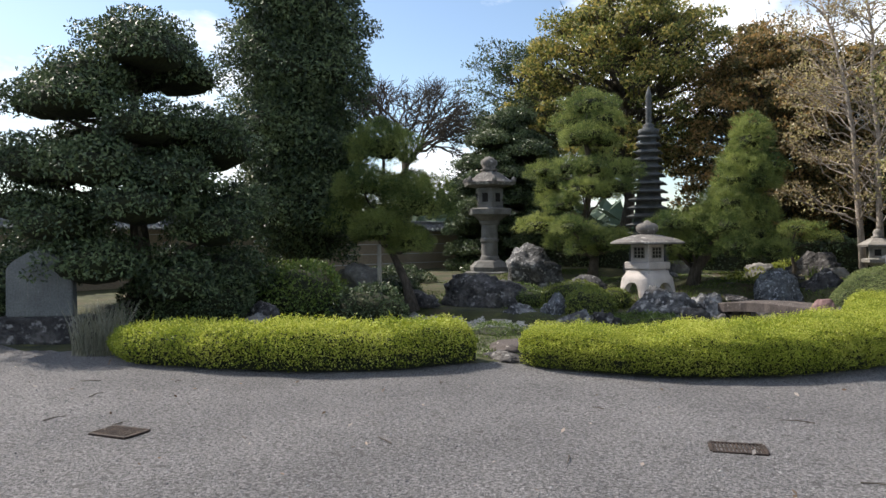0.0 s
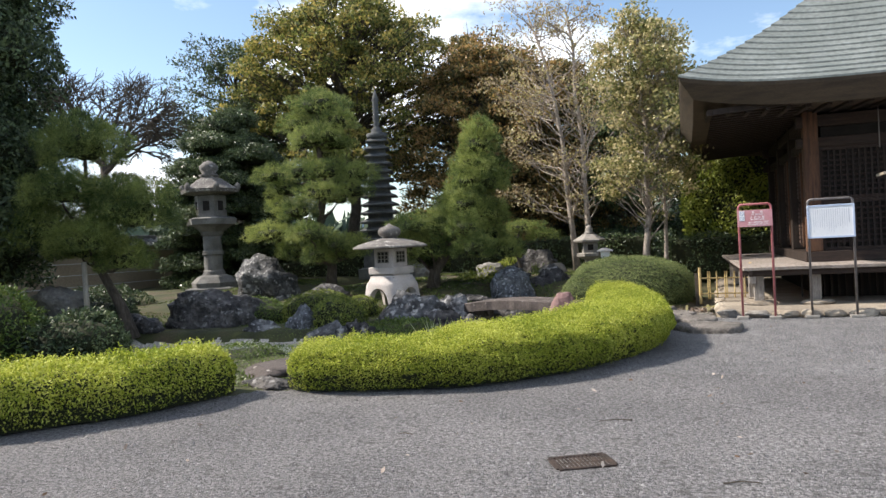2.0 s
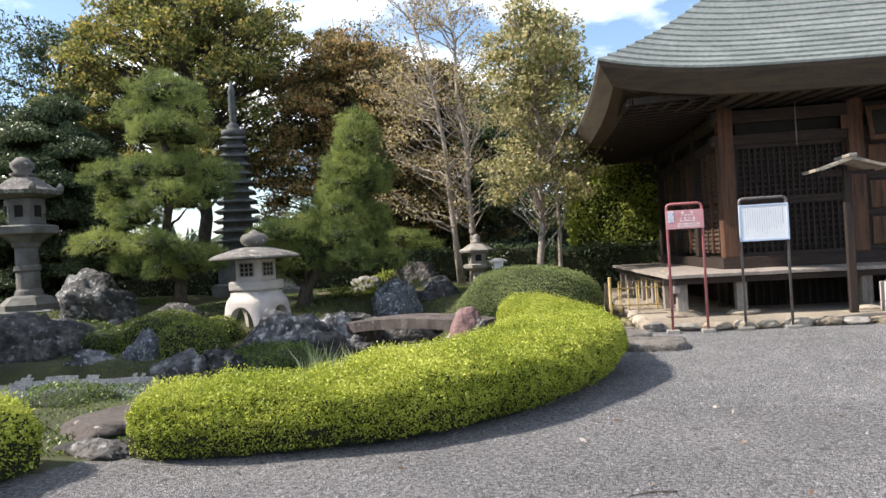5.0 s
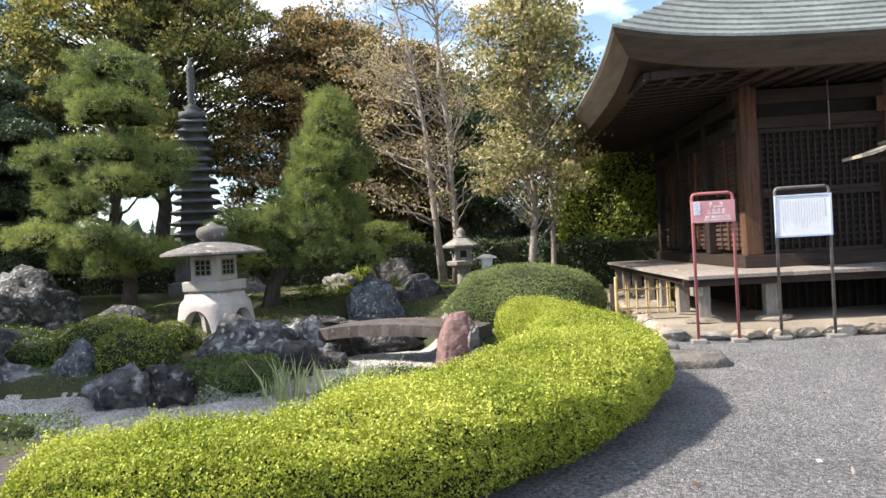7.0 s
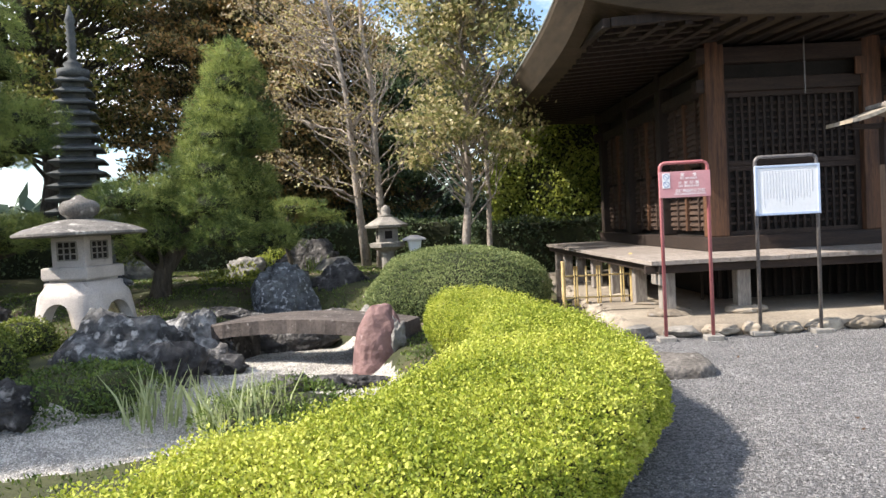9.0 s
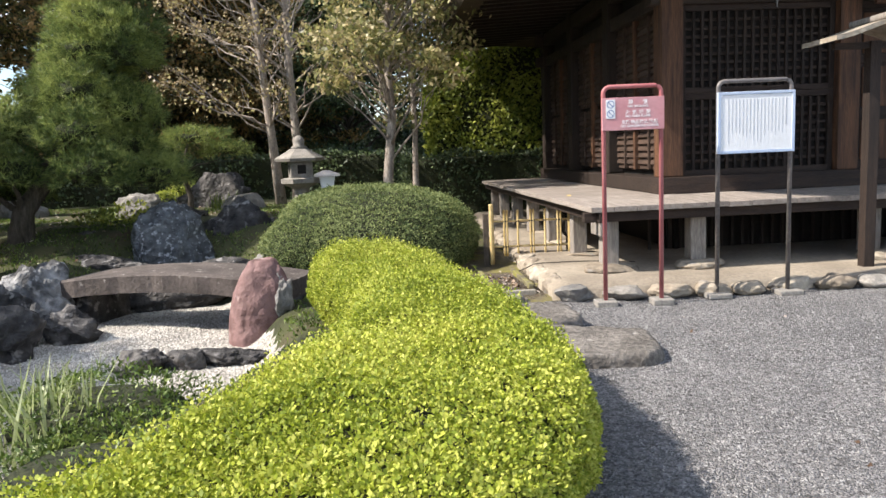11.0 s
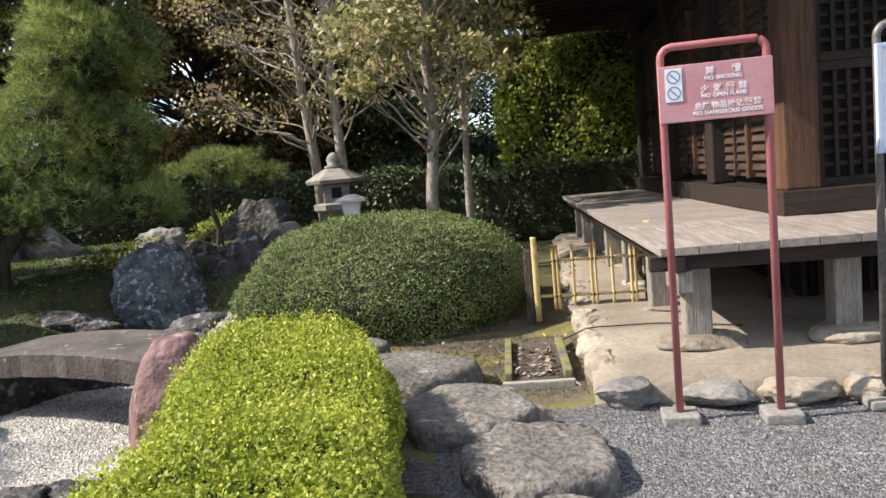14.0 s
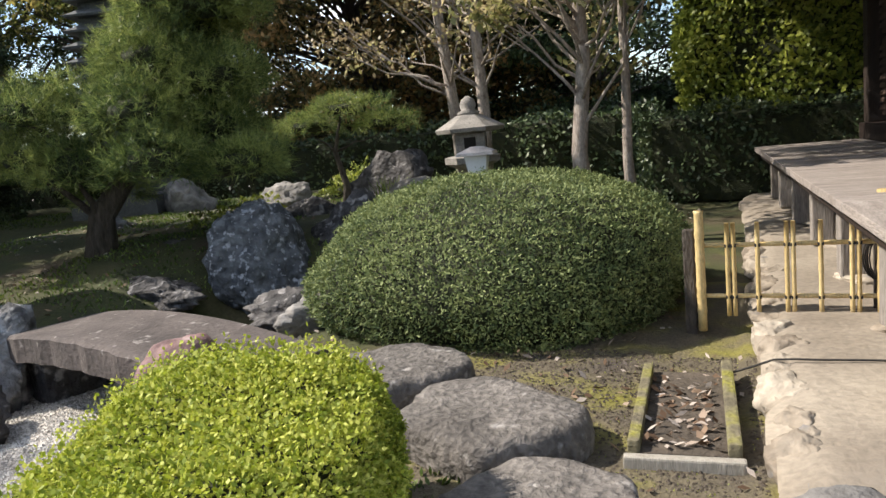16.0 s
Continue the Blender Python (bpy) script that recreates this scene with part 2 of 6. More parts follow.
M_POLE = material("grey_prop_pole", [(0.26, 0.24, 0.20), (0.38, 0.35, 0.30)], scale=6, rough=0.85, bump=0.3, stretch=(5, 5, 0.6))
M_HEDGE = leafy("bright_hedge_leaf", [(0.19, 0.245, 0.024), (0.37, 0.42, 0.042), (0.56, 0.57, 0.12)], tr=0.34, isl=0.55, rough=0.6)
# near-black: the shade deep in foliage, put into the colour of solid cores
M_INNER_SHADE = material("foliage_inner_shade", [(0.010, 0.013, 0.005), (0.03, 0.036, 0.010)], scale=14, rough=0.9, bump=0.8, bump_scale=40)
M_DOME = leafy("clipped_azalea_leaf", [(0.06, 0.09, 0.032), (0.14, 0.18, 0.06), (0.27, 0.31, 0.12)], tr=0.22, isl=0.5, rough=0.7)
M_DARKLEAF = leafy("dark_evergreen_leaf", [(0.0275, 0.045, 0.0213), (0.0625, 0.095, 0.04), (0.125, 0.163, 0.07)], tr=0.15, rough=0.48)
M_TIER = leafy("holly_tier_leaf", [(0.026, 0.044, 0.019), (0.062, 0.092, 0.037), (0.135, 0.17, 0.075)], tr=0.18, rough=0.35)
M_SHRUB = leafy("mid_green_leaf", [(0.05, 0.085, 0.016), (0.10, 0.155, 0.026), (0.17, 0.22, 0.045)], tr=0.2)
M_CLIP = leafy("clipped_yellow_green_leaf", [(0.07, 0.10, 0.016), (0.16, 0.20, 0.032), (0.26, 0.29, 0.06)], tr=0.25)
M_NEEDLE = leafy("pine_needles", [(0.05, 0.085, 0.030), (0.175, 0.23, 0.064), (0.40, 0.44, 0.135)], tr=0.42, isl=0.38)
M_AUTUMN = leafy("autumn_brown_leaf", [(0.0688, 0.0688, 0.0275), (0.2, 0.169, 0.0625), (0.45, 0.275, 0.106)], tr=0.42)
M_GOLDEN = leafy("yellowing_green_leaf", [(0.08, 0.10, 0.03), (0.215, 0.235, 0.062), (0.43, 0.345, 0.105)], tr=0.47)
M_OLIVE = leafy("olive_autumn_leaf", [(0.121, 0.132, 0.0495), (0.297, 0.292, 0.11), (0.594, 0.495, 0.275)], tr=0.45)
M_PINKISH = leafy("dry_pale_leaf", [(0.25, 0.194, 0.112), (0.45, 0.35, 0.213), (0.45, 0.4, 0.163)], tr=0.4)
M_GOLDGREEN = leafy("sunny_hedge_leaf", [(0.11, 0.15, 0.026), (0.25, 0.30, 0.05), (0.42, 0.45, 0.09)], tr=0.38)
M_BLADE = leafy("iris_blade", [(0.28, 0.33, 0.14), (0.46, 0.50, 0.28)], tr=0.35)
M_GREYPLANT = leafy("grey_lavender", [(0.16, 0.16, 0.11), (0.30, 0.29, 0.22)], tr=0.2)
M_FALLEN = leafy("fallen_leaf", [(0.10, 0.06, 0.035), (0.26, 0.18, 0.12), (0.42, 0.36, 0.31)], tr=0.1, rough=0.8, isl=0.9)
# near-black for dark boards and for sheets that stand in for shade
M_BLACK = material("black_wood_and_shade", [(0.012, 0.010, 0.009), (0.022, 0.018, 0.015)], scale=3, rough=0.9, bump=0)
M_FAR = material("far_wood", [(0.05, 0.075, 0.05), (0.09, 0.12, 0.08)], scale=0.2, rough=1, bump=0)
# the pale blue is distance haze put into the hills' colour
M_HILL = material("hazy_far_hill", [(0.20, 0.27, 0.36), (0.24, 0.31, 0.40)], scale=0.01, rough=1, bump=0)

# ---- builders ----
RNG = np.random.default_rng(7)


def finish(me, mat, smooth):
    me.materials.append(mat)
    if smooth:
        me.polygons.foreach_set("use_smooth", [True] * len(me.polygons))
    me.update()


def part(name, bm, mat, parent=None, label="", smooth=False):
    """Links a bmesh as one mesh object, under a thing or a part where one is given."""
    me = bpy.data.meshes.new(name)
    bmesh.ops.recalc_face_normals(bm, faces=bm.faces)
    bm.to_mesh(me)
    bm.free()
    finish(me, mat, smooth)
    ob = new(name, me)
    ob.parent = parent
    return tagged(ob, label)


def mesh_part(name, verts, faces, mat, parent=None, label="", smooth=False):
    me = bpy.data.meshes.new(name)
    me.from_pydata([tuple(v) for v in verts], [], [tuple(f) for f in faces])
    finish(me, mat, smooth)
    ob = new(name, me)
    ob.parent = parent
    return tagged(ob, label)


def share(name, me, m, parent, label=""):
    ob = new(name, me)
    ob.parent = parent
    ob.matrix_basis = m
    return tagged(ob, label)


def thing(name, at, label, category, group="", rz=0.0, kind=""):
    ob = new(name)
    ob.empty_display_size = 0.1
    ob.matrix_basis = pose(*at, 0, 0, rz)
    return tagged(ob, label, category, group, kind)


def box(bm, size, at, bevel=0.0, rot=(0, 0, 0)):
    made = bmesh.ops.create_cube(bm, size=1.0, matrix=pose(*at, *rot) @ Matrix.Diagonal((*size, 1)))
    if bevel:
        edges = list({e for v in made["verts"] for e in v.link_edges})
        bmesh.ops.bevel(bm, geom=edges, offset=bevel, segments=2, affect="EDGES", profile=0.6)
    return bm


def boxed(size, at, bevel=0.0, rot=(0, 0, 0)):
    return box(bmesh.new(), size, at, bevel, rot)


def tube(points, radii, segs=8):
    """Verts and faces of a closed tube along points."""
    pts = [Vector(p) for p in points]
    verts, faces = [], []
    for i, p in enumerate(pts):
        d = (pts[min(i + 1, len(pts) - 1)] - pts[max(i - 1, 0)]).normalized()
        side = d.orthogonal() if abs(d.x) > 0.95 else d.cross(Vector((1, 0, 0))).normalized()
        up = d.cross(side)
        for k in range(segs):
            a = 2 * math.pi * k / segs
            verts.append(p + radii[i] * (math.cos(a) * side.normalized() + math.sin(a) * up.normalized()))
        if i:
            for k in range(segs):
                a, b = (i - 1) * segs, i * segs
                faces.append((a + k, a + (k + 1) % segs, b + (k + 1) % segs, b + k))
    faces.append(tuple(range(segs))[::-1])
    faces.append(tuple(range((len(pts) - 1) * segs, len(pts) * segs)))
    return verts, faces


def merge(pieces):
    verts, faces = [], []
    for v, f in pieces:
        o = len(verts)
        verts += v
        faces += [tuple(i + o for i in q) for q in f]
    return verts, faces


def lathe(profile, segs=24, turn=0.0):
    """A turned body from (radius, height) pairs; few segs give a polygonal one."""
    verts, faces = [], []
    for i, (r, z) in enumerate(profile):
        for k in range(segs):
            a = 2 * math.pi * k / segs + turn
            verts.append((r * math.cos(a), r * math.sin(a), z))
        if i:
            for k in range(segs):
                a, b = (i - 1) * segs, i * segs
                faces.append((a + k, a + (k + 1) % segs, b + (k + 1) % segs, b + k))
    faces.append(tuple(range(segs))[::-1])
    faces.append(tuple(range((len(profile) - 1) * segs, len(profile) * segs)))
    return verts, faces


def grid_noise(p, f, o=3):
    return noise.fractal(Vector(p) * f, 0.9, 2.1, o)


def quads(name, verts, n_per, mat, parent, label="", kind="stuff"):
    """Links one mesh of loose faces, n_per corners each, from an array of corners."""
    n = len(verts) // n_per
    me = bpy.data.meshes.new(name)
    me.vertices.add(len(verts))
    me.vertices.foreach_set("co", np.ascontiguousarray(verts, dtype=np.float32).ravel())
    me.loops.add(n * n_per)
    me.loops.foreach_set("vertex_index", np.arange(n * n_per, dtype=np.int32))
    me.polygons.add(n)
    me.polygons.foreach_set("loop_start", np.arange(0, n * n_per, n_per, dtype=np.int32))
    me.update(calc_edges=True)
    finish(me, mat, False)
    ob = new(name, me)
    ob.parent = parent
    return tagged(ob, label, kind=kind)


def clumps(P, f, seed):
    """Smooth bumps between about -1 and 1 over many points at once."""
    r = np.random.default_rng(seed)
    out = np.zeros(len(P))
    for k in range(7):
        d = unit(r.normal(size=3)) * f * (0.7 + 0.7 * r.random())
        e = unit(r.normal(size=3)) * f * (0.7 + 0.7 * r.random())
        out += np.sin(P @ d + 6.3 * r.random()) * np.sin(P @ e + 6.3 * r.random())
    return out / 2.6


def unit(v):
    return v / np.maximum(np.linalg.norm(v, axis=-1, keepdims=True), 1e-9)


def leaf_corners(P, N, length, width, lift=0.6, jitter=0.6, rng=RNG):
    """Four corners for each leaf: a diamond that grows from P, between the surface and its normal N."""
    n = len(P)
    nn = unit(N + jitter * rng.normal(size=(n, 3)))
    t = unit(np.cross(nn, rng.normal(size=(n, 3))))
    d = unit(t + lift * unit(N) * rng.random((n, 1)) * 1.4)
    s = unit(np.cross(d, nn))
    ln = length * (0.65 + 0.7 * rng.random((n, 1)))
    wd = width * (0.65 + 0.7 * rng.random((n, 1)))
    up = unit(np.cross(s, d))
    mid = P + d * ln * 0.5 - up * wd * 0.15
    c = np.stack([P, mid + s * wd * 0.5 + up * wd * 0.2, P + d * ln, mid - s * wd * 0.5 + up * wd * 0.2], 1)
    return c.reshape(-1, 3)


def needle_corners(P, N, length, width, count=9, spread=0.9, rng=RNG):
    """Three corners for each needle: tufts of count needles that fan out round N."""
    P, N = np.repeat(P, count, 0), np.repeat(N, count, 0)
    n = len(P)
    d = unit(unit(N) + spread * rng.normal(size=(n, 3)))
    s = unit(np.cross(d, rng.normal(size=(n, 3)))) * width / 2
    ln = length * (0.7 + 0.6 * rng.random((n, 1)))
    return np.stack([P - s, P + s, P + d * ln], 1).reshape(-1, 3)


def pad_points(n, centre, radii, rng=RNG, low=-0.35, shell=0.65, rough=0.16):
    """Points and outward ways in the outer part of an uneven ellipsoid pad."""
    d = unit(rng.normal(size=(int(n * 2.2), 3)))
    d = d[d[:, 2] > low][:n]
    ph = rng.random(3) * 6
    lump = 1 + rough * (np.sin(4.3 * d[:, 0] + ph[0]) * np.cos(3.7 * d[:, 1] + ph[1]) + 0.6 * np.sin(7.1 * d[:, 2] + 5 * d[:, 0] + ph[2]))
    r = (shell + (1 - shell) * rng.random(len(d)) ** 0.5) * lump
    P = np.array(centre) + d * r[:, None] * np.array(radii)
    return P, unit(d / np.array(radii))


def branch(p, q, r0, r1, sag=0.1, n=5, seed=0):
    rr = random.Random(seed)
    p, q = Vector(p), Vector(q)
    ln = (q - p).length
    pts = [p.lerp(q, k / n) + Vector((rr.uniform(-1, 1), rr.uniform(-1, 1), rr.uniform(-1, 1))) * ln * 0.05 * (0 < k < n) + Vector((0, 0, -sag * ln * math.sin(math.pi * k / n))) for k in range(n + 1)]
    return tube(pts, [r0 + (r1 - r0) * k / n for k in range(n + 1)], 7)


def tree(name, label, base, trunk, radius, pads, foliage, bark, category="tree", group="", density=1.0, seed=1, leaf=(0.07, 0.035), kind="leaf", low=-0.35, shell=0.6):
    """A tree from a bent trunk and foliage pads: trunk points and pads (x, y, z, rx, ry, rz) from the base."""
    rng = np.random.default_rng(seed)
    ob = thing(name, base, label, category, group)
    v, f = tube(trunk, [radius * (1 - 0.75 * k / (len(trunk) - 1)) * (1.35 if k == 0 else 1) for k in range(len(trunk))], 10)
    mesh_part("trunk", v, f, bark, ob, smooth=True)
    tp = [Vector(p) for p in trunk]
    corners, cores = [], []
    for i, (x, y, z, rx, ry, rz) in enumerate(pads):
        # a dark blob in each pad stands in for shade within the crown
        bm = bmesh.new()
        bmesh.ops.create_icosphere(bm, subdivisions=2, radius=1.0)
        k = 0.72 if kind == "leaf" else 0.5
        cores.append(([Vector((x + v.co.x * rx * k, y + v.co.y * ry * k, z + v.co.z * rz * k * 0.8)) * (1 + 0.02 * math.sin(9 * v.co.x + 7 * v.co.y)) for v in bm.verts], [tuple(v.index for v in q.verts) for q in bm.faces]))
        bm.free()
        c = Vector((x, y, z))
        start = min(tp[1:], key=lambda p: (p - c).length + 1.5 * max(0, p.z - c.z))
        if (start - c).length > 0.35:
            v, f = branch(start, c - Vector((0, 0, rz * 0.3)), radius * 0.32, radius * 0.1, 0.04, 5, seed + i)
            mesh_part("limb", v, f, bark, ob, smooth=True)
        area = rx * ry + rx * rz + ry * rz
        if kind == "leaf":
            P, N = pad_points(int(3300 * area * density * (0.05 / leaf[0]) ** 1.2), (x, y, z), (rx, ry, rz), rng, low, shell)
            corners.append(leaf_corners(P, N, leaf[0], leaf[1], rng=rng))
        else:
            P, N = pad_points(int(400 * area * density), (x, y, z), (rx, ry, rz), rng, low, shell)
            corners.append(needle_corners(P, unit(N + np.array([0, 0, 0.5])), leaf[0], leaf[1], 12, 0.8, rng))
    tagged(mesh_part("crown_shade_core", *merge(cores), M_INNER_SHADE, ob, smooth=True), kind="stuff")
    quads("crown", np.concatenate(corners), 4 if kind == "leaf" else 3, foliage, ob)
    return ob


def broad_tree(name, label, base, height, spread, stem, radius, foliage, bark, n_clumps, per_clump, leaf, seed, clump=0.45, bottom=0.35, stems=1, twigs=True, category="tree", arch=-0.05, lean=(0, 0), group="", taper=0.75, rise=0.86):
    """A branching tree: stems that fork into limbs and twigs, with small clumps of leaves at their ends."""
    rng, rr = np.random.default_rng(seed), random.Random(seed)
    ob = thing(name, base, label, category, group)
    corners, twig_pieces = [], []
    for s in range(stems):
        ang = 2 * math.pi * s / max(stems, 1) + seed
        off = Vector((math.cos(ang), math.sin(ang), 0)) * (radius * 1.5 if stems > 1 else 0)
        tilt = Vector((lean[0], lean[1], 0)) + (Vector((math.cos(ang), math.sin(ang), 0)) * spread * 0.25 if stems > 1 else Vector())
        trunk = []
        for k in range(7):
            u = k / 6
            trunk.append(off + tilt * u * u + Vector((rr.uniform(-1, 1), rr.uniform(-1, 1), 0)) * radius * 0.9 * (k > 0) + Vector((0, 0, height * rise * u)))
        v, f = tube(trunk, [radius * (1.25 if k == 0 else 1) * (1 - taper * k / 6) for k in range(7)], 10)
        mesh_part("trunk", v, f, bark, ob, smooth=True)
        for i in range(n_clumps // stems):
            u = bottom + (1 - bottom) * rr.random() ** 0.8
            w = (u - bottom) / (1 - bottom)
            reach = spread * math.sqrt(max(0.03, 1 - (2 * w - 0.85) ** 2 / 1.35)) * (0.35 + 0.65 * rr.random() ** 0.6)
            a = rr.uniform(0, 2 * math.pi)
            c = off + tilt * u + Vector((reach * math.cos(a), reach * math.sin(a), height * u))
            c += Vector((rr.uniform(-0.12, 0.12) * spread, rr.uniform(-0.12, 0.12) * spread, rr.uniform(-0.05, 0.06) * height))
            at = max(1.2, min(5.95, (u - (0.10 + 0.12 * rr.random()) * reach / max(spread, 0.1)) / rise * 6))
            start = trunk[int(at)].lerp(trunk[int(at) + 1], at - int(at))
            if twigs:
                piece = branch(start, c, radius * 0.22, radius * 0.05, arch, 4, seed * 100 + i)
                if i % 5 == 0:
                    mesh_part("limb", *piece, bark, ob, smooth=True)
                else:
                    twig_pieces.append(piece)
                for q in range(2):
                    e = c + Vector((rr.uniform(-1, 1), rr.uniform(-1, 1), rr.uniform(-0.2, 1))) * clump * 1.3
                    twig_pieces.append(branch(start.lerp(c, 0.6), e, radius * 0.09, radius * 0.03, 0, 3, seed * 77 + i * 3 + q))
            if per_clump:
                cl = clump * (0.6 + 0.8 * rr.random())
                P, N = pad_points(int(per_clump * 2.3), c, (cl * 1.35, cl * 1.35, cl * 0.55), rng, -0.9, 0.25, 0.25)
                corners.append(leaf_corners(P, N, leaf[0], leaf[1], jitter=1.0, rng=rng))
    if twig_pieces:
        tagged(mesh_part("twig_net", *merge(twig_pieces), bark, ob), kind="stuff")
    if corners:
        quads("crown", np.concatenate(corners), 4, foliage, ob)
    return ob


def rock(at, size, mat, label, seed, rz=0.0, facets=7, name="rock", group="garden rocks", rough=0.2, flat_top=0.0):
    """A weathered boulder: a ball cut by a few planes, then roughened at two scales; at is the middle of its foot."""
    rr = random.Random(seed)
    bm = bmesh.new()
    bmesh.ops.create_icosphere(bm, subdivisions=4, radius=1.0)
    planes = []
    for _ in range(facets):
        d = Vector((rr.uniform(-1, 1), rr.uniform(-1, 1), rr.uniform(-0.4, 1))).normalized()
        planes.append((d, rr.uniform(0.55, 0.85)))
    if flat_top:
        planes.append((Vector((rr.uniform(-0.12, 0.12), rr.uniform(-0.12, 0.12), 1)).normalized(), 1 - flat_top))
    off = Vector((rr.uniform(0, 50), rr.uniform(0, 50), rr.uniform(0, 50)))
    for v in bm.verts:
        p = v.co.copy()
        for d, h in planes:
            k = p.dot(d) - h
            if k > 0:
                p -= d * k * 0.9
        n1 = noise.fractal(p * 1.4 + off, 0.9, 2.0, 3) - 0.5 * max(0.0, noise.noise(p * 2.6 + off) - 0.15)
        n2 = noise.turbulence(p * 3.6 + off, 4, True) + 0.5 * abs(noise.noise(p * 8.0 + off))
        p *= 1 + rough * n1 + rough * 1.15 * (0.5 - n2)
        v.co = p
    lo, hi = [min(v.co[i] for v in bm.verts) for i in range(3)], [max(v.co[i] for v in bm.verts) for i in range(3)]
    for v in bm.verts:
        c = [(v.co[i] - lo[i]) / (hi[i] - lo[i]) for i in range(3)]
        v.co = Vector(((c[0] - 0.5) * size[0], (c[1] - 0.5) * size[1], -0.28 * size[2] + c[2] * 1.28 * size[2]))
    ob = part(name, bm, mat, None, "", True)
    ob.matrix_basis = pose(*at, 0, 0, rz)
    return tagged(ob, label, "rock", group)


def smoothstep(a, b, x):
    t = max(0.0, min(1.0, (x - a) / (b - a)))
    return t * t * (3 - 2 * t)


# ---- ground ----
STREAM = [(-2.6, 11.0, 0.4), (-2.35, 9.6, 0.9), (-2.2, 8.2, 1.1), (-1.8, 6.9, 1.15), (-2.25, 5.65, 1.3), (-3.9, 4.75, 1.2), (-5.6, 4.9, 1.1), (-7.5, 5.2, 0.8), (-9.0, 5.4, 0.4)]


def stream_side(x, y):
    """Metres from the dry stream's edge: negative inside it."""
    best = 99.0
    for (ax, ay, aw), (bx, by, bw) in zip(STREAM, STREAM[1:]):
        u = max(0.0, min(1.0, ((x - ax) * (bx - ax) + (y - ay) * (by - ay)) / ((bx - ax) ** 2 + (by - ay) ** 2)))
        best = min(best, math.hypot(x - ax - u * (bx - ax), y - ay - u * (by - ay)) - (aw + u * (bw - aw)))
    return best


YARD = [(-40, -3.3), (-9.0, -3.0), (-7.6, -2.0), (-5.4, -1.6), (-3.8, -0.4), (-2.9, 0.75), (-1.4, 1.3), (0.3, 3.2), (0.9, 5.5), (1.2, 6.6), (1.9, 7.0), (40, 7.3)]


def in_garden(x, y):
    """Metres by which a place lies beyond the yard's edge."""
    for (ax, ay), (bx, by) in zip(YARD, YARD[1:]):
        if ax <= x <= bx:
            return y - (ay + (by - ay) * (x - ax) / (bx - ax))
    return -1.0


def ground_height(x, y):
    g = in_garden(x, y)
    if g <= 0 or x > 1.9:
        return 0.012 * grid_noise((x, y, 0), 0.5, 2)
    s = stream_side(x, y)
    rise = 0.52 * smoothstep(8.7, 12.8, y) * smoothstep(1.5, -1.5, x) * (0.25 + 0.75 * smoothstep(-11.0, -7.0, x)) + 0.35 * smoothstep(-9.3, -12.0, x) * smoothstep(0.5, 3.0, g)
    z = rise * smoothstep(0.0, 1.2, s) + 0.05 * grid_noise((x, y, 3), 0.7, 3)
    return z * smoothstep(0, 0.6, g) - 0.33 * smoothstep(0.4, -0.12, s)


def build_ground():
    xs = np.concatenate([[-900, -300, -120, -60, -35], np.arange(-24, -8.0, 0.16), np.arange(-8.0, -1.0, 0.07), np.arange(-1.0, 3.0, 0.05), np.arange(3.0, 15.01, 0.2), [25, 60, 120, 300, 900]])
    ys = np.concatenate([[-900, -300, -120, -60, -25], np.arange(-11, 3.0, 0.16), np.arange(3.0, 5.0, 0.07), np.arange(5.0, 10.0, 0.05), np.arange(10.0, 24.01, 0.16), [40, 80, 160, 400, 900]])
    verts = [(x, y, ground_height(x, y) if -24 <= x <= 15 and -11 <= y <= 24 else 0.0) for y in ys for x in xs]
    faces, which = [], []
    for j in range(len(ys) - 1):
        for i in range(len(xs) - 1):
            a = j * len(xs) + i
            faces.append((a, a + 1, a + 1 + len(xs), a + len(xs)))
            x, y = (xs[i] + xs[i + 1]) / 2, (ys[j] + ys[j + 1]) / 2
            g = in_garden(x, y)
            if not (-24 < x < 15 and -11 < y < 24):
                k = 3 if y > 18 or x < -24 else 0
            elif x > -0.1 and 6.6 < y < 11.5 and x < 2.6:
                edge = y - 7.45 - 0.5 * smoothstep(1.0, 2.2, x) * (y < 7.7) + 0.35 * grid_noise((x, y, 7), 2.2, 4) + 0.6 * (x < 1.1)
                k = 4 if edge > 0 else 0
            elif g <= 0.05 or x > 2.3:
                k = 0
            elif stream_side(x, y) + 0.10 * grid_noise((x, y, 11), 3.0, 4) < 0.12 and y < 10.2:
                k = 1
            else:
                k = 2
            which.append(k)
    me = bpy.data.meshes.new("ground")
    me.from_pydata(verts, [], faces)
    for m in (M_GRAVEL, M_POND, M_MOSS, M_FIELD, M_MOSSY):
        me.materials.append(m)
    me.polygons.foreach_set("material_index", which)
    me.polygons.foreach_set("use_smooth", [True] * len(faces))
    me.update()
    return tagged(new("ground", me), "grey gravel yard with mossy garden ground and a dry stream of pale gravel", "ground", kind="structure")


build_ground()


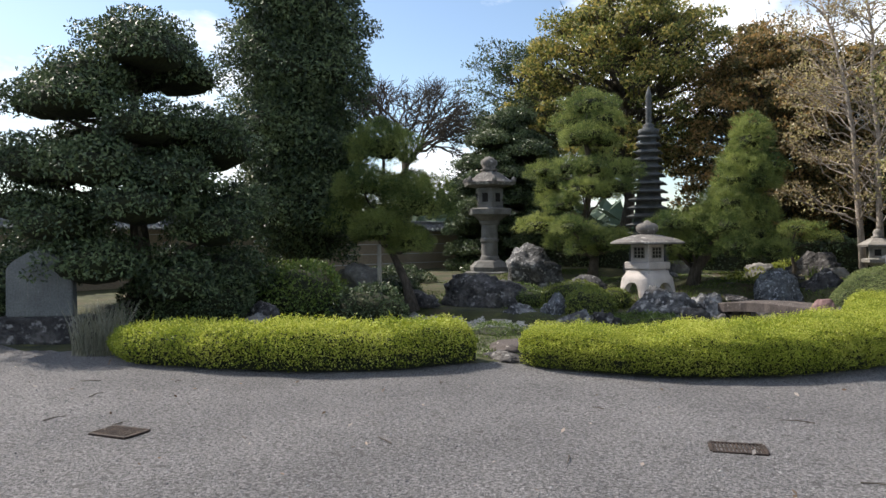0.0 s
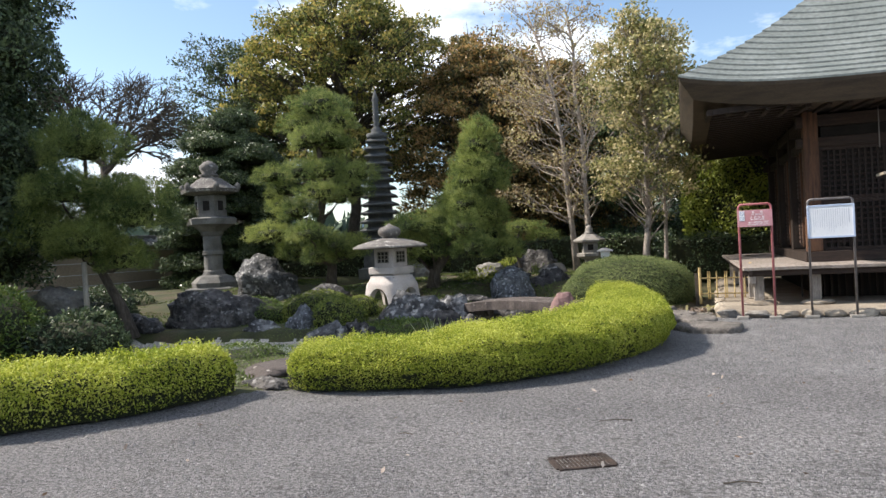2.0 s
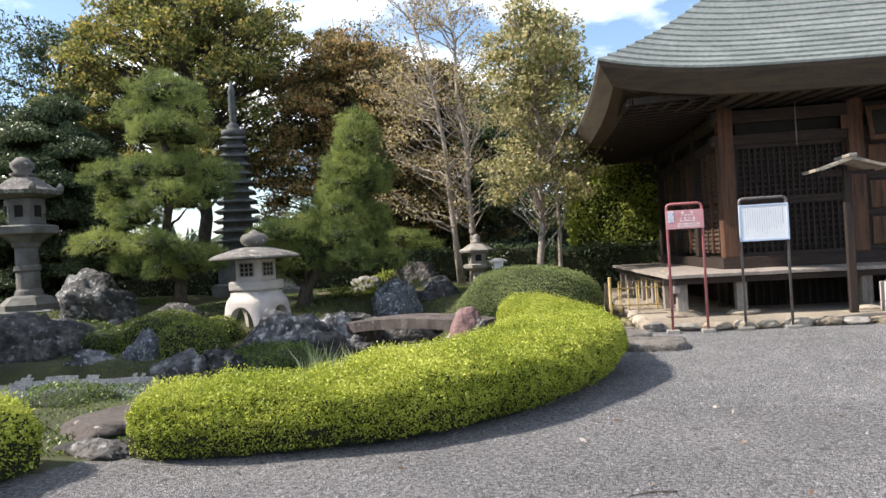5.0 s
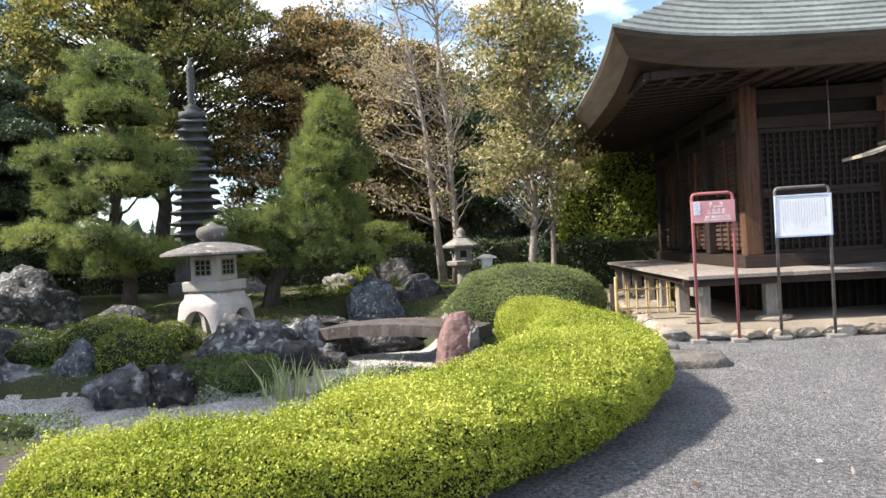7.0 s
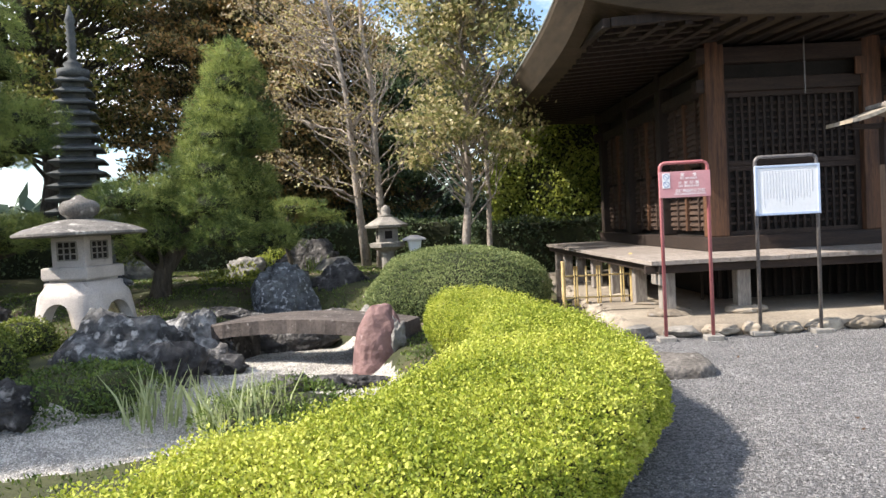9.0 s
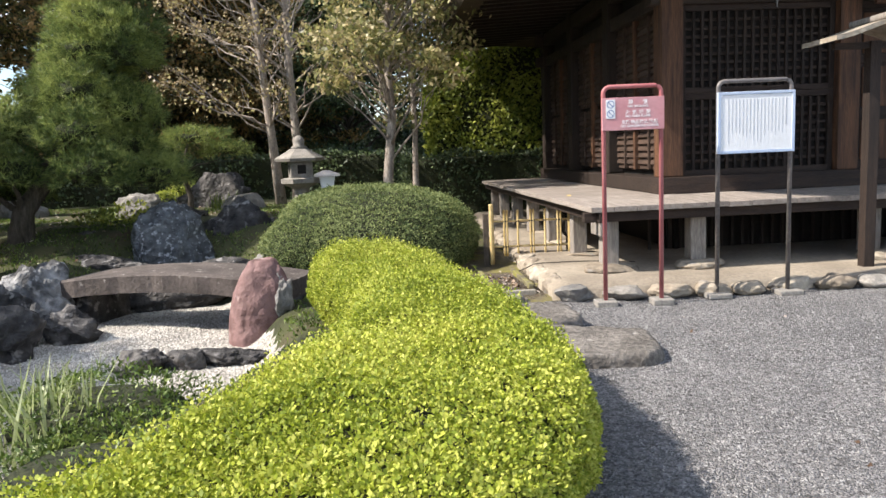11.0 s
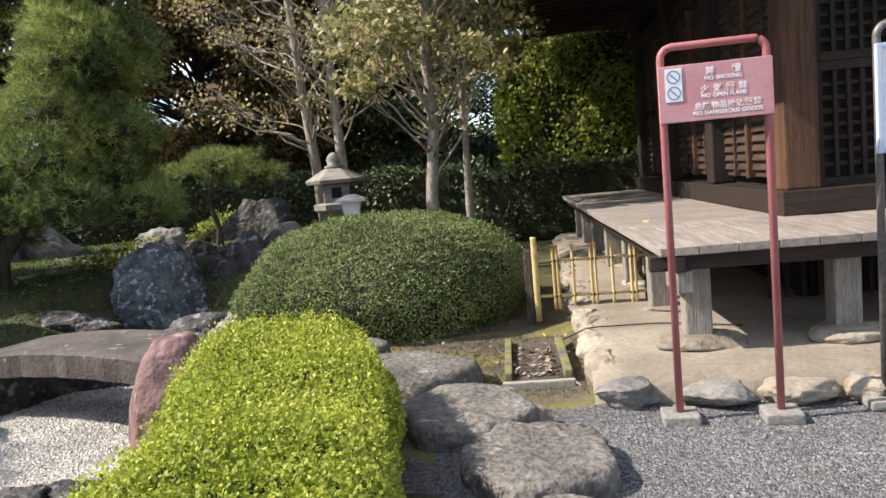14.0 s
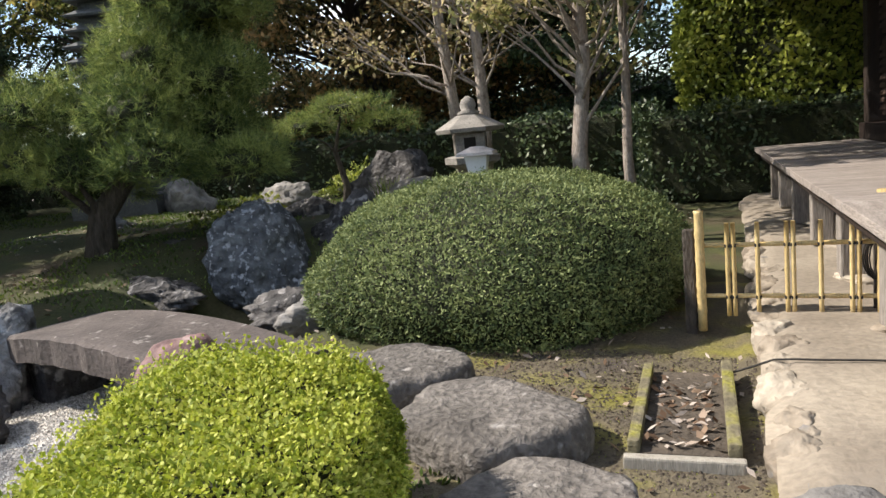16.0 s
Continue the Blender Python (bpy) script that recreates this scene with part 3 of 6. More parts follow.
# ---- plaster wall with a tiled coping behind the trees, low hedges, distance ----
def garden_wall(start, end, z0, height):
    a, b = Vector((*start, 0)), Vector((*end, 0))
    ln = (b - a).length
    ob = thing("wall_west", (*start, z0), "ochre plaster garden wall with white lines and a tiled coping", "wall", rz=math.degrees(math.atan2(b.y - a.y, b.x - a.x)), kind="structure")
    part("plaster_body", boxed((ln, 0.28, height), (ln / 2, 0, height / 2), 0.01), M_PLASTER, ob)
    for k in range(4):
        part("white_line", boxed((ln, 0.02, 0.022), (ln / 2, -0.148, height * (0.30 + 0.2 * k))), M_TILE_END, ob)
    part("coping", mesh_bm([(0, -0.45, height), (ln, -0.45, height), (ln, 0, height + 0.24), (0, 0, height + 0.24), (0, 0.45, height), (ln, 0.45, height), (0, -0.45, height - 0.05), (ln, -0.45, height - 0.05), (0, 0.45, height - 0.05), (ln, 0.45, height - 0.05)],
                           [(0, 1, 2, 3), (3, 2, 5, 4), (6, 7, 1, 0), (4, 5, 9, 8), (8, 9, 7, 6), (0, 3, 4, 8, 6), (1, 7, 9, 5, 2)]), M_TILE, ob)
    v, f = tube([(0, -0.47, 0.02), (0, -0.24, 0.13), (0, 0, 0.26)], [0.045, 0.045, 0.045], 8)
    roll = bpy.data.meshes.new("tile_roll")
    roll.from_pydata(v, [], f)
    finish(roll, M_TILE, True)
    v, f = lathe([(0.062, 0), (0.062, 0.03), (0.03, 0.04)], 10)
    cap = bpy.data.meshes.new("tile_end")
    cap.from_pydata(v, [], f)
    finish(cap, M_TILE_END, False)
    for k in range(int(ln / 0.27)):
        share("tile_roll", roll, pose(0.15 + 0.27 * k, 0, height), ob)
        share("tile_end", cap, pose(0.15 + 0.27 * k, -0.475, height + 0.02, 75, 0, 0), ob)
    part("ridge", boxed((ln, 0.16, 0.14), (ln / 2, 0, height + 0.29), 0.03), M_TILE, ob)
    return ob


def mesh_bm(verts, faces):
    bm = bmesh.new()
    vs = [bm.verts.new(v) for v in verts]
    for f in faces:
        bm.faces.new([vs[i] for i in f])
    return bm


garden_wall((-17.5, -12.0), (-17.5, 21.0), 0.2, 1.85)


def clipped_box(name, label, at, size, mat, density, leaf, seed, rz=0.0, category="hedge"):
    """A tall clipped hedge: leaves on all its sides over a dark core standing for inner shade."""
    rng = np.random.default_rng(seed)
    ob = thing(name, at, label, category, rz=rz)
    sx, sy, sz = size
    part("core", boxed((sx * 0.9, sy * 0.8, sz * 0.95), (0, 0, sz * 0.475), 0.15), M_INNER_SHADE, ob)
    n = int(density * (sx * sy + 2 * sx * sz + 2 * sy * sz))
    w = np.array([sx * sy, sx * sz, sx * sz, sy * sz, sy * sz])
    face = rng.choice(5, n, p=w / w.sum())
    u, v, d = rng.random(n) - 0.5, rng.random(n), rng.random(n) * 0.22
    P, N = np.zeros((n, 3)), np.zeros((n, 3))
    for k, (ax, sg) in enumerate([(2, 1), (1, -1), (1, 1), (0, -1), (0, 1)]):
        m = face == k
        N[m, ax] = sg
        if ax == 2:
            P[m] = np.stack([u[m] * sx, (v[m] - 0.5) * sy, sz - d[m] * 0.6], 1)
        elif ax == 1:
            P[m] = np.stack([u[m] * sx, sg * (sy / 2 - d[m]), v[m] * sz], 1)
        else:
            P[m] = np.stack([sg * (sx / 2 - d[m]), u[m] * sy, v[m] * sz], 1)
    P += N * (0.12 * np.sin(P[:, :1] * 3.1 + 1) * np.cos(P[:, 2:] * 2.7))
    quads("leaves", leaf_corners(P, N, *leaf, rng=rng), 4, mat, ob)
    return ob


clipped_box("tall_hedge", "tall clipped evergreen hedge beside the temple hall", (3.3, 18.1, 0), (4.2, 1.4, 3.9), M_GOLDGREEN, 900, (0.10, 0.06), 3, rz=-18)
clipped_box("low_hedge", "dark clipped hedge behind the tall lantern", (-13.6, 20.0, 0.1), (8.4, 1.0, 1.9), M_DARKLEAF, 240, (0.10, 0.06), 5)
clipped_box("low_hedge", "dark clipped hedge along the garden's back", (-4.6, 19.0, 0.1), (10.5, 0.9, 1.45), M_DARKLEAF, 260, (0.10, 0.06), 4)

clipped_box("low_hedge", "dark clipped hedge before the tall hedge by the hall", (2.7, 17.1, 0.0), (4.4, 0.7, 1.4), M_DARKLEAF, 420, (0.09, 0.05), 6, rz=-9)


def far_wood():
    rng = np.random.default_rng(11)
    n = 5200
    a = rng.random(n) * 2.6 + 0.55
    r = 150 + 60 * rng.random(n)
    P = np.stack([r * np.cos(a) - 5, r * np.sin(a), 1 + 10 * rng.random(n) ** 1.4 * (0.6 + 0.4 * np.sin(a * 23) * np.cos(a * 11))], 1)
    tagged(quads("far_wood", leaf_corners(P, np.tile([0.0, -0.6, 0.8], (n, 1)), 5.0, 3.5, rng=rng), 4, M_FAR, None, "line of distant dark green woods beyond the wall"), category="woods")
    hv, hf = [], []
    for k in range(61):
        t = math.pi * (0.05 + 0.95 * k / 60)
        h = 50 + 26 * grid_noise((k * 0.2, 0, 0), 0.8, 4)
        hv += [(1500 * math.cos(t), 1500 * math.sin(t), -5), (1500 * math.cos(t), 1500 * math.sin(t), h)]
        if k:
            hf.append((2 * k - 2, 2 * k, 2 * k + 1, 2 * k - 1))
    tagged(mesh_part("backdrop", hv, hf, M_HILL), "far hills on the horizon, coloured blue for haze", "hills", kind="structure")


far_wood()


# ---- temple hall ----
TX, TY = 3.86, 9.64
HALL_W, HALL_D = 6.6, 6.1
DECK_Z = 0.84


def hall_roof(ob):
    cx, cy, hx, hy, apex = 6.75, 12.55, 5.26, 4.95, 5.3
    rows = 30

    def at(s, u, drop=0.0):
        """A place on the front (s=0) or turned to another slope: u along the eave -1..1, v up the slope."""
        side, v = s
        hw = (hx, hy, hx, hy)[side]
        depth = (hy, hx, hy, hx)[side]
        shrink = 1 - v
        z = 4.0 + 0.30 * abs(u) ** 5 * (1 - v) ** 2 + apex * (0.62 * v + 0.38 * v ** 2.2) - drop
        a, b = u * hw * shrink, depth * shrink
        return [(cx + a, cy - b, z), (cx + b, cy + a, z), (cx - a, cy + b, z), (cx - b, cy - a, z)][side]

    roof = thing_part("roof", ob)
    us = [math.sin(math.pi / 2 * (k / 12 - 1)) for k in range(25)]
    for side in range(4):
        for r in range(rows):
            v0, v1 = r / rows * 0.99, (r + 1.25) / rows * 0.99
            if side in (1, 2) and r % 3:
                continue
            if side in (1, 2):
                v1 = (r + 3.3) / rows * 0.99
            verts, faces = [], []
            for k, u in enumerate(us):
                verts += [at((side, v0), u, -0.038), at((side, v0), u, 0.0), at((side, min(v1, 0.995)), u, 0.004)]
                if k:
                    a, b = 3 * k - 3, 3 * k
                    faces += [(a, b, b + 2, a + 2), (a + 1, b + 1, b, a)]
            mesh_part("copper_course", verts, faces, M_COPPER, roof)
    verts, faces = [], []
    for side in range(4):
        for u in us:
            o, i = at((side, 0), u), at((side, 0.045), u)
            i2 = at((side, 0.30), u)
            lift = 0.28 * abs(u) ** 5
            base = 4.0 + lift
            verts += [(o[0], o[1], o[2] + 0.03), (o[0] * 0.995 + cx * 0.005, o[1] * 0.995 + cy * 0.005, base - 0.06), (i[0], i[1], base - 0.37), (i2[0], i2[1], 3.72)]
    n = len(verts) // 4
    for k in range(n):
        a, b = 4 * k, 4 * ((k + 1) % n)
        faces += [(a, a + 1, b + 1, b), (a + 1, a + 2, b + 2, b + 1), (a + 2, a + 3, b + 3, b + 2)]
    mesh_part("eave_band", verts, faces, M_FASCIA, roof, "thick dark brown eave edge")
    v, f = lathe([(0.55, 0), (0.6, 0.25), (0.35, 0.4), (0.2, 0.7), (0.28, 0.95), (0.05, 1.3)], 12)
    p = mesh_part("finial", v, f, M_COPPER, roof, smooth=True)
    p.location = (cx, cy, 9.25)
    rafter = bpy.data.meshes.new("rafter")
    bm = boxed((0.09, 1.75, 0.11), (0, 0.875, 0), 0.008)
    bm.to_mesh(rafter)
    bm.free()
    finish(rafter, M_WOOD, False)
    for k in range(30):
        x = 2.0 + k * 0.325
        share("rafter", rafter, pose(x, 8.0, 3.67, 3, 0, 0), roof)
    for k in range(29):
        y = 8.0 + k * 0.325
        share("rafter", rafter, pose(2.05, y, 3.67, 3, 0, -90), roof)


def thing_part(name, parent, label=""):
    ob = new(name)
    ob.empty_display_size = 0.1
    ob.parent = parent
    return tagged(ob, label)


def bar_mesh(name, size, mat, bevel=0.004):
    me = bpy.data.meshes.new(name)
    bm = boxed(size, (0, 0, 0), bevel)
    bm.to_mesh(me)
    bm.free()
    finish(me, mat, False)
    return me


def lattice(ob, x0, x1, z0, z1, y, pitch=0.104):
    """A square timber lattice in a frame, standing in the front wall."""
    w, h = x1 - x0, z1 - z0
    # black backing board in place of the unlit room behind the bars
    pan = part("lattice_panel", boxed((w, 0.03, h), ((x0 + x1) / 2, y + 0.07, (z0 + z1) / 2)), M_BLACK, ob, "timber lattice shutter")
    for x in (x0 + 0.035, x1 - 0.035):
        part("stile", boxed((0.07, 0.06, h), (x, y, (z0 + z1) / 2), 0.005), M_WOOD, pan)
    for z in (z0 + 0.035, z1 - 0.035):
        part("rail", boxed((w - 0.14, 0.058, 0.07), ((x0 + x1) / 2, y, z), 0.005), M_WOOD_H, pan)
    vbar, hbar = bar_mesh("lattice_bar", (0.036, 0.03, h - 0.14), M_WOOD), bar_mesh("lattice_bar", (w - 0.14, 0.03, 0.036), M_WOOD_H)
    for k in range(1, round((w - 0.14) / pitch)):
        share("lattice_bar", vbar, pose(x0 + 0.07 + k * (w - 0.14) / round((w - 0.14) / pitch), y, (z0 + z1) / 2), pan)
    for k in range(1, round((h - 0.14) / pitch)):
        share("lattice_bar", hbar, pose((x0 + x1) / 2, y + 0.022, z0 + 0.07 + k * (h - 0.14) / round((h - 0.14) / pitch)), pan)


def slat_panel(ob, y0, y1, z0, z1, x, pitch=0.088):
    """Close horizontal slats over boards, in the side wall."""
    w, h = y1 - y0, z1 - z0
    pan = part("slat_panel", boxed((0.03, w, h), (x + 0.034, (y0 + y1) / 2, (z0 + z1) / 2)), M_POST_WARM, ob, "timber side panel with horizontal slats")
    slat = bar_mesh("slat", (0.04, w, 0.058), M_POST_WARM)
    for k in range(1, int(h / pitch)):
        share("slat", slat, pose(x + 0.012, (y0 + y1) / 2, z0 + k * pitch, 0, 14, 0), pan)
    part("stile", boxed((0.05, 0.035, h), (x - 0.012, (y0 + y1) / 2, (z0 + z1) / 2), 0.004), M_POST_WARM, pan)


M_POST_WARM = material("brown_slat_wood", [(0.036, 0.022, 0.016), (0.085, 0.052, 0.037)], scale=3, rough=0.75, bump=0.5, bump_scale=20, stretch=(6, 0.7, 6), fine=0.45)


def temple():
    ob = thing("temple_hall", (0, 0, 0), "old dark timber temple hall with a green copper hipped roof", "temple")
    x1, y1 = TX + HALL_W, TY + HALL_D
    hall_roof(ob)
    bays = [TX, TX + 2.2, TX + 4.4, x1]
    for x in bays:
        part("column", boxed((0.27, 0.27, 2.75), (x, TY, DECK_Z + 0.2 + 1.375), 0.02), M_WOOD_RED, ob)
        part("column", boxed((0.27, 0.27, 2.75), (x, y1, DECK_Z + 0.2 + 1.375), 0.02), M_WOOD, ob)
    for y in (TY + 2.03, TY + 4.06):
        part("column", boxed((0.27, 0.27, 2.75), (TX, y, DECK_Z + 0.2 + 1.375), 0.02), M_WOOD, ob)
        part("column", boxed((0.27, 0.27, 2.75), (x1, y, DECK_Z + 0.2 + 1.375), 0.02), M_WOOD, ob)
    for z, h, d in ((DECK_Z + 0.1, 0.2, 0.36), (3.14, 0.18, 0.2), (3.55, 0.22, 0.26)):
        for y in (TY, y1):
            part("beam", boxed((HALL_W + (0.36 if z < 1 else 0.5), d, h), ((TX + x1) / 2, y, z), 0.012), M_WOOD_H, ob)
        for x in (TX, x1):
            part("beam", boxed((d - 0.01, HALL_D - 0.3, h - 0.01), (x, (TY + y1) / 2, z), 0.012), M_WOOD, ob)
    for k in range(2):
        a = bays[0] + 0.135 if k == 0 else bays[2] + 0.135
        b = bays[1] - 0.135 if k == 0 else bays[3] - 0.135
        lattice(ob, a, b, DECK_Z + 0.2, 2.02, TY)
        lattice(ob, a, b, 2.024, 3.05, TY)
    door_w = (bays[2] - bays[1] - 0.27) / 2
    for k in range(2):
        xm = bays[1] + 0.135 + door_w * (k + 0.5)
        d = part("door", boxed((door_w - 0.01, 0.05, 2.0), (xm, TY + 0.02, DECK_Z + 1.2), 0.006), M_WOOD, ob, "dark panelled double door leaf")
        for j in range(3):
            part("panel", boxed((door_w - 0.2, 0.03, 0.48), (xm, TY - 0.01, DECK_Z + 0.55 + 0.64 * j), 0.012), M_WOOD_RED, d)
        for j in range(4):
            part("rail", boxed((door_w - 0.03, 0.035, 0.09), (xm, TY - 0.018, DECK_Z + 0.24 + 0.64 * j), 0.008), M_WOOD_H, d)
    # this board's black carries the shade under the eave
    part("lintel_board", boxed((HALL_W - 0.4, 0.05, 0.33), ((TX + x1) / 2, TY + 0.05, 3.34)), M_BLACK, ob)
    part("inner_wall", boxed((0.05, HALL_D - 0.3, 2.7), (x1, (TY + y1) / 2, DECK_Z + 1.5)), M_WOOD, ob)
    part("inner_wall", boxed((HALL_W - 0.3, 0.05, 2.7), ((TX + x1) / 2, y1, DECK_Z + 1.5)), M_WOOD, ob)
    # black side sheet and soffit: interior and eave shade put into colour
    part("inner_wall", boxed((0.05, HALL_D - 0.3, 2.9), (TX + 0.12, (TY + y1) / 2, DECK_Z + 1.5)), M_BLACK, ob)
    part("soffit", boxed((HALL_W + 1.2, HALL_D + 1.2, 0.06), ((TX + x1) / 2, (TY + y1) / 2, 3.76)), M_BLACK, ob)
    ys = [TY + 0.135, TY + 1.03, TY + 1.1, TY + 1.895, TY + 2.165, TY + 3.0, TY + 3.1, TY + 3.925, TY + 4.195, TY + 5.0, TY + 5.1, y1 - 0.135]
    for k in range(0, 12, 2):
        slat_panel(ob, ys[k], ys[k + 1], DECK_Z + 0.28, 2.02, TX)
        slat_panel(ob, ys[k], ys[k + 1], 2.08, 3.05, TX)
    for k in (1, 5, 9):
        part("stile", boxed((0.1, ys[k + 1] - ys[k], 1.98), (TX, (ys[k] + ys[k + 1]) / 2, 2.1), 0.006), M_WOOD_RED, ob)
    for x in (4.95, 6.55):
        part("hanging_rod", boxed((0.014, 0.014, 0.75), (x, TY - 0.45, 3.3)), M_STEEL, ob)
    bm = boxed((0.62, 0.05, 0.62), (6.5, TY - 0.3, 3.25), 0.01, (-14, 0, 0))
    part("name_board", bm, M_WOOD_RED, ob, "framed wooden name board under the eave")
    part("name_board_face", boxed((0.46, 0.052, 0.46), (6.5, TY - 0.31, 3.25), 0.004, (-14, 0, 0)), M_BLACK, ob)
    part("small_plaque", boxed((0.16, 0.04, 0.24), (5.88, TY - 0.17, 3.32), 0.006), M_WOOD_RED, ob)
    return ob


HALL = temple()
TURN = Matrix.Translation((2.45, 8.12, 0)) @ pose(0, 0, 0, 0, 0, 2.2) @ Matrix.Translation((-2.45, -8.12, 0))
HALL.matrix_basis = TURN


def verandah():
    ob = thing("verandah", (0, 0, 0), "weathered grey timber verandah round the temple hall", "verandah")
    x0, y0, x1, y1 = 2.45, 8.12, TX + HALL_W + 1.05, 16.0
    rr = random.Random(5)
    n = 0
    y = y0
    while x0 + n * 0.24 < x1:
        n += 1
    plank_f, plank_s = bar_mesh("plank", (0.236, TY - 0.02 - y0, 0.055), M_DECK_Y, 0.006), bar_mesh("plank", (TX - 0.02 - x0, 0.236, 0.055), M_DECK, 0.006)
    for k in range(n):
        share("plank", plank_f, pose(x0 + 0.12 + 0.24 * k, (y0 + TY - 0.02) / 2, DECK_Z - 0.028 + rr.uniform(-0.003, 0.003)), ob)
    k = 0
    while TY + 0.24 * k < y1 - 0.2:
        share("plank", plank_s, pose((x0 + TX - 0.02) / 2, TY + 0.1 + 0.24 * k, DECK_Z - 0.028 + rr.uniform(-0.003, 0.003)), ob)
        k += 1
    part("edge_beam", boxed((x1 - x0 + 0.1, 0.07, 0.1), ((x0 + x1) / 2, y0 + 0.12, DECK_Z - 0.11), 0.01), M_WOOD_H, ob)
    part("edge_beam", boxed((0.07, y1 - y0, 0.1), (x0 + 0.12, (y0 + y1) / 2, DECK_Z - 0.11), 0.01), M_WOOD, ob)
    for x in (2.72, 3.66, 5.6, 6.6, 7.9, 9.2, 10.7):
        part("post", boxed((0.17, 0.17, 0.58), (x, y0 + 0.3, 0.49), 0.015), M_POST_GREY, ob)
    for y in (9.6, 10.9, 12.2, 13.5, 14.8, 15.8):
        part("post", boxed((0.17, 0.17, 0.62), (2.72, y, 0.47), 0.015), M_POST_GREY, ob)
    part("bracket", boxed((0.1, 0.34, 0.14), (2.6, y0 + 0.2, DECK_Z - 0.23), 0.01), M_POST_GREY, ob)
    for k in range(50):
        part("under_slat", boxed((0.035, 0.03, 0.5), (3.6 + 0.13 * k, TY - 0.05, 0.42)), M_WOOD, ob)
    # added black sheets stand in for the shade beneath the hall floor
    part("under_shade", boxed((HALL_W, 0.05, 0.7), (TX + HALL_W / 2, TY + 0.1, 0.45)), M_BLACK, ob)
    part("under_shade", boxed((0.05, HALL_D, 0.7), (TX + 0.1, TY + HALL_D / 2, 0.45)), M_BLACK, ob)
    return ob


M_DECK_Y = material("silvered_deck_front", [(0.21, 0.178, 0.156), (0.35, 0.305, 0.27)], scale=2.0, rough=0.85, bump=0.5, bump_scale=20, stretch=(9, 1, 9), fine=0.45, per_object=0.1)
verandah().matrix_basis = TURN


def platform():
    """The packed-earth plinth of the hall, with its kerb of boulders."""
    rr = random.Random(9)
    xs = np.concatenate([np.arange(1.98, 3.6, 0.07), np.arange(3.6, 12.0, 0.3)])
    ys = np.concatenate([np.arange(7.70, 10.6, 0.07), np.arange(10.6, 16.9, 0.3)])
    nx, ny = len(xs), len(ys)
    verts = []
    for j, y in enumerate(ys):
        for i, x in enumerate(xs):
            e = smoothstep(0.0, 0.16, min(x - xs[0], y - ys[0]))
            px = x + (0.07 * grid_noise((x, y, 2), 2.4, 3) if i == 0 else 0.0)
            py = y + (0.04 * grid_noise((x, y, 4), 2.4, 3) if j == 0 else 0.0)
            verts.append((px, py, 0.10 + 0.05 * e + 0.012 * grid_noise((x, y, 1), 1.6, 4)))
    faces = [(j * nx + i, j * nx + i + 1, (j + 1) * nx + i + 1, (j + 1) * nx + i) for j in range(ny - 1) for i in range(nx - 1)]
    rim = [i for i in range(nx)] + [j * nx + nx - 1 for j in range(1, ny)] + [(ny - 1) * nx + i for i in range(nx - 2, -1, -1)] + [j * nx for j in range(ny - 2, 0, -1)]
    base = len(verts)
    verts += [(verts[k][0], verts[k][1], -0.12) for k in rim]
    for k in range(len(rim)):
        q = (k + 1) % len(rim)
        faces.append((rim[k], base + k, base + q, rim[q]))
    plinth = mesh_part("plinth", verts, faces, M_EARTH, smooth=True)
    tagged(plinth, "packed tan earth plinth under the temple hall", "plinth", kind="structure")
    x = 2.42
    i = 0
    while x < 11.0:
        w = rr.uniform(0.34, 0.55)
        rock((x + w / 2, 7.64 + rr.uniform(-0.03, 0.03), 0.0), (w * 1.0, 0.30, rr.uniform(0.12, 0.15)), M_ROCK_TAN if rr.random() < 0.75 else M_GRANITE_SMALL, "rounded tan kerb stone at the edge of the plinth", 300 + i, rr.uniform(-8, 8), 5, "kerb_stone", "kerb stones", 0.14, 0.3)
        x += w
        i += 1
    y = 7.92
    while y < 12.5:
        w = rr.uniform(0.34, 0.62)
        rock((2.07 + rr.uniform(-0.03, 0.03), y + w / 2, -0.01), (rr.uniform(0.22, 0.32), w * 0.8, rr.uniform(0.17, 0.20)), M_ROCK_TAN, "flat tan kerb stone bedded in the plinth's edge", 340 + i, rr.uniform(-20, 20), 6, "kerb_stone", "kerb stones", 0.2, 0.35)
        y += w * 0.8
        i += 1
    rock((2.15, 7.7, 0.0), (0.4, 0.32, 0.14), M_ROCK_PALE, "rough grey corner kerb stone of the plinth", 399, 8, 6, "kerb_stone", "kerb stones", 0.12, 0.4)
    for k, x in enumerate((2.72, 3.66, 5.6)):
        rock((x, 8.4, 0.13), (0.6, 0.42, 0.1), M_ROCK_TAN, "low pad stone under a verandah post", 420 + k, 20 * k, 3, "pad_stone", "pad stones", 0.08, 0.3)
    for k, y in enumerate((9.6, 10.9, 12.2, 13.5, 14.8, 15.8)):
        rock((2.72, y, 0.12), (0.42, 0.42, 0.07), M_ROCK_TAN, "low pad stone under a verandah post", 430 + k, 20 * k, 3, "pad_stone", "pad stones", 0.08, 0.3)


platform()
steps = thing("stone_steps", (6.75, 7.75, 0.0), "pale stone block steps before the hall", "steps")
for k in range(2):
    for j in range(3):
        part("step_block", boxed((0.74, 0.72 - 0.3 * k, 0.3), (-0.76 + 0.76 * j, 0.15 * k, 0.15 + 0.302 * k), 0.015), M_GRANITE, steps)


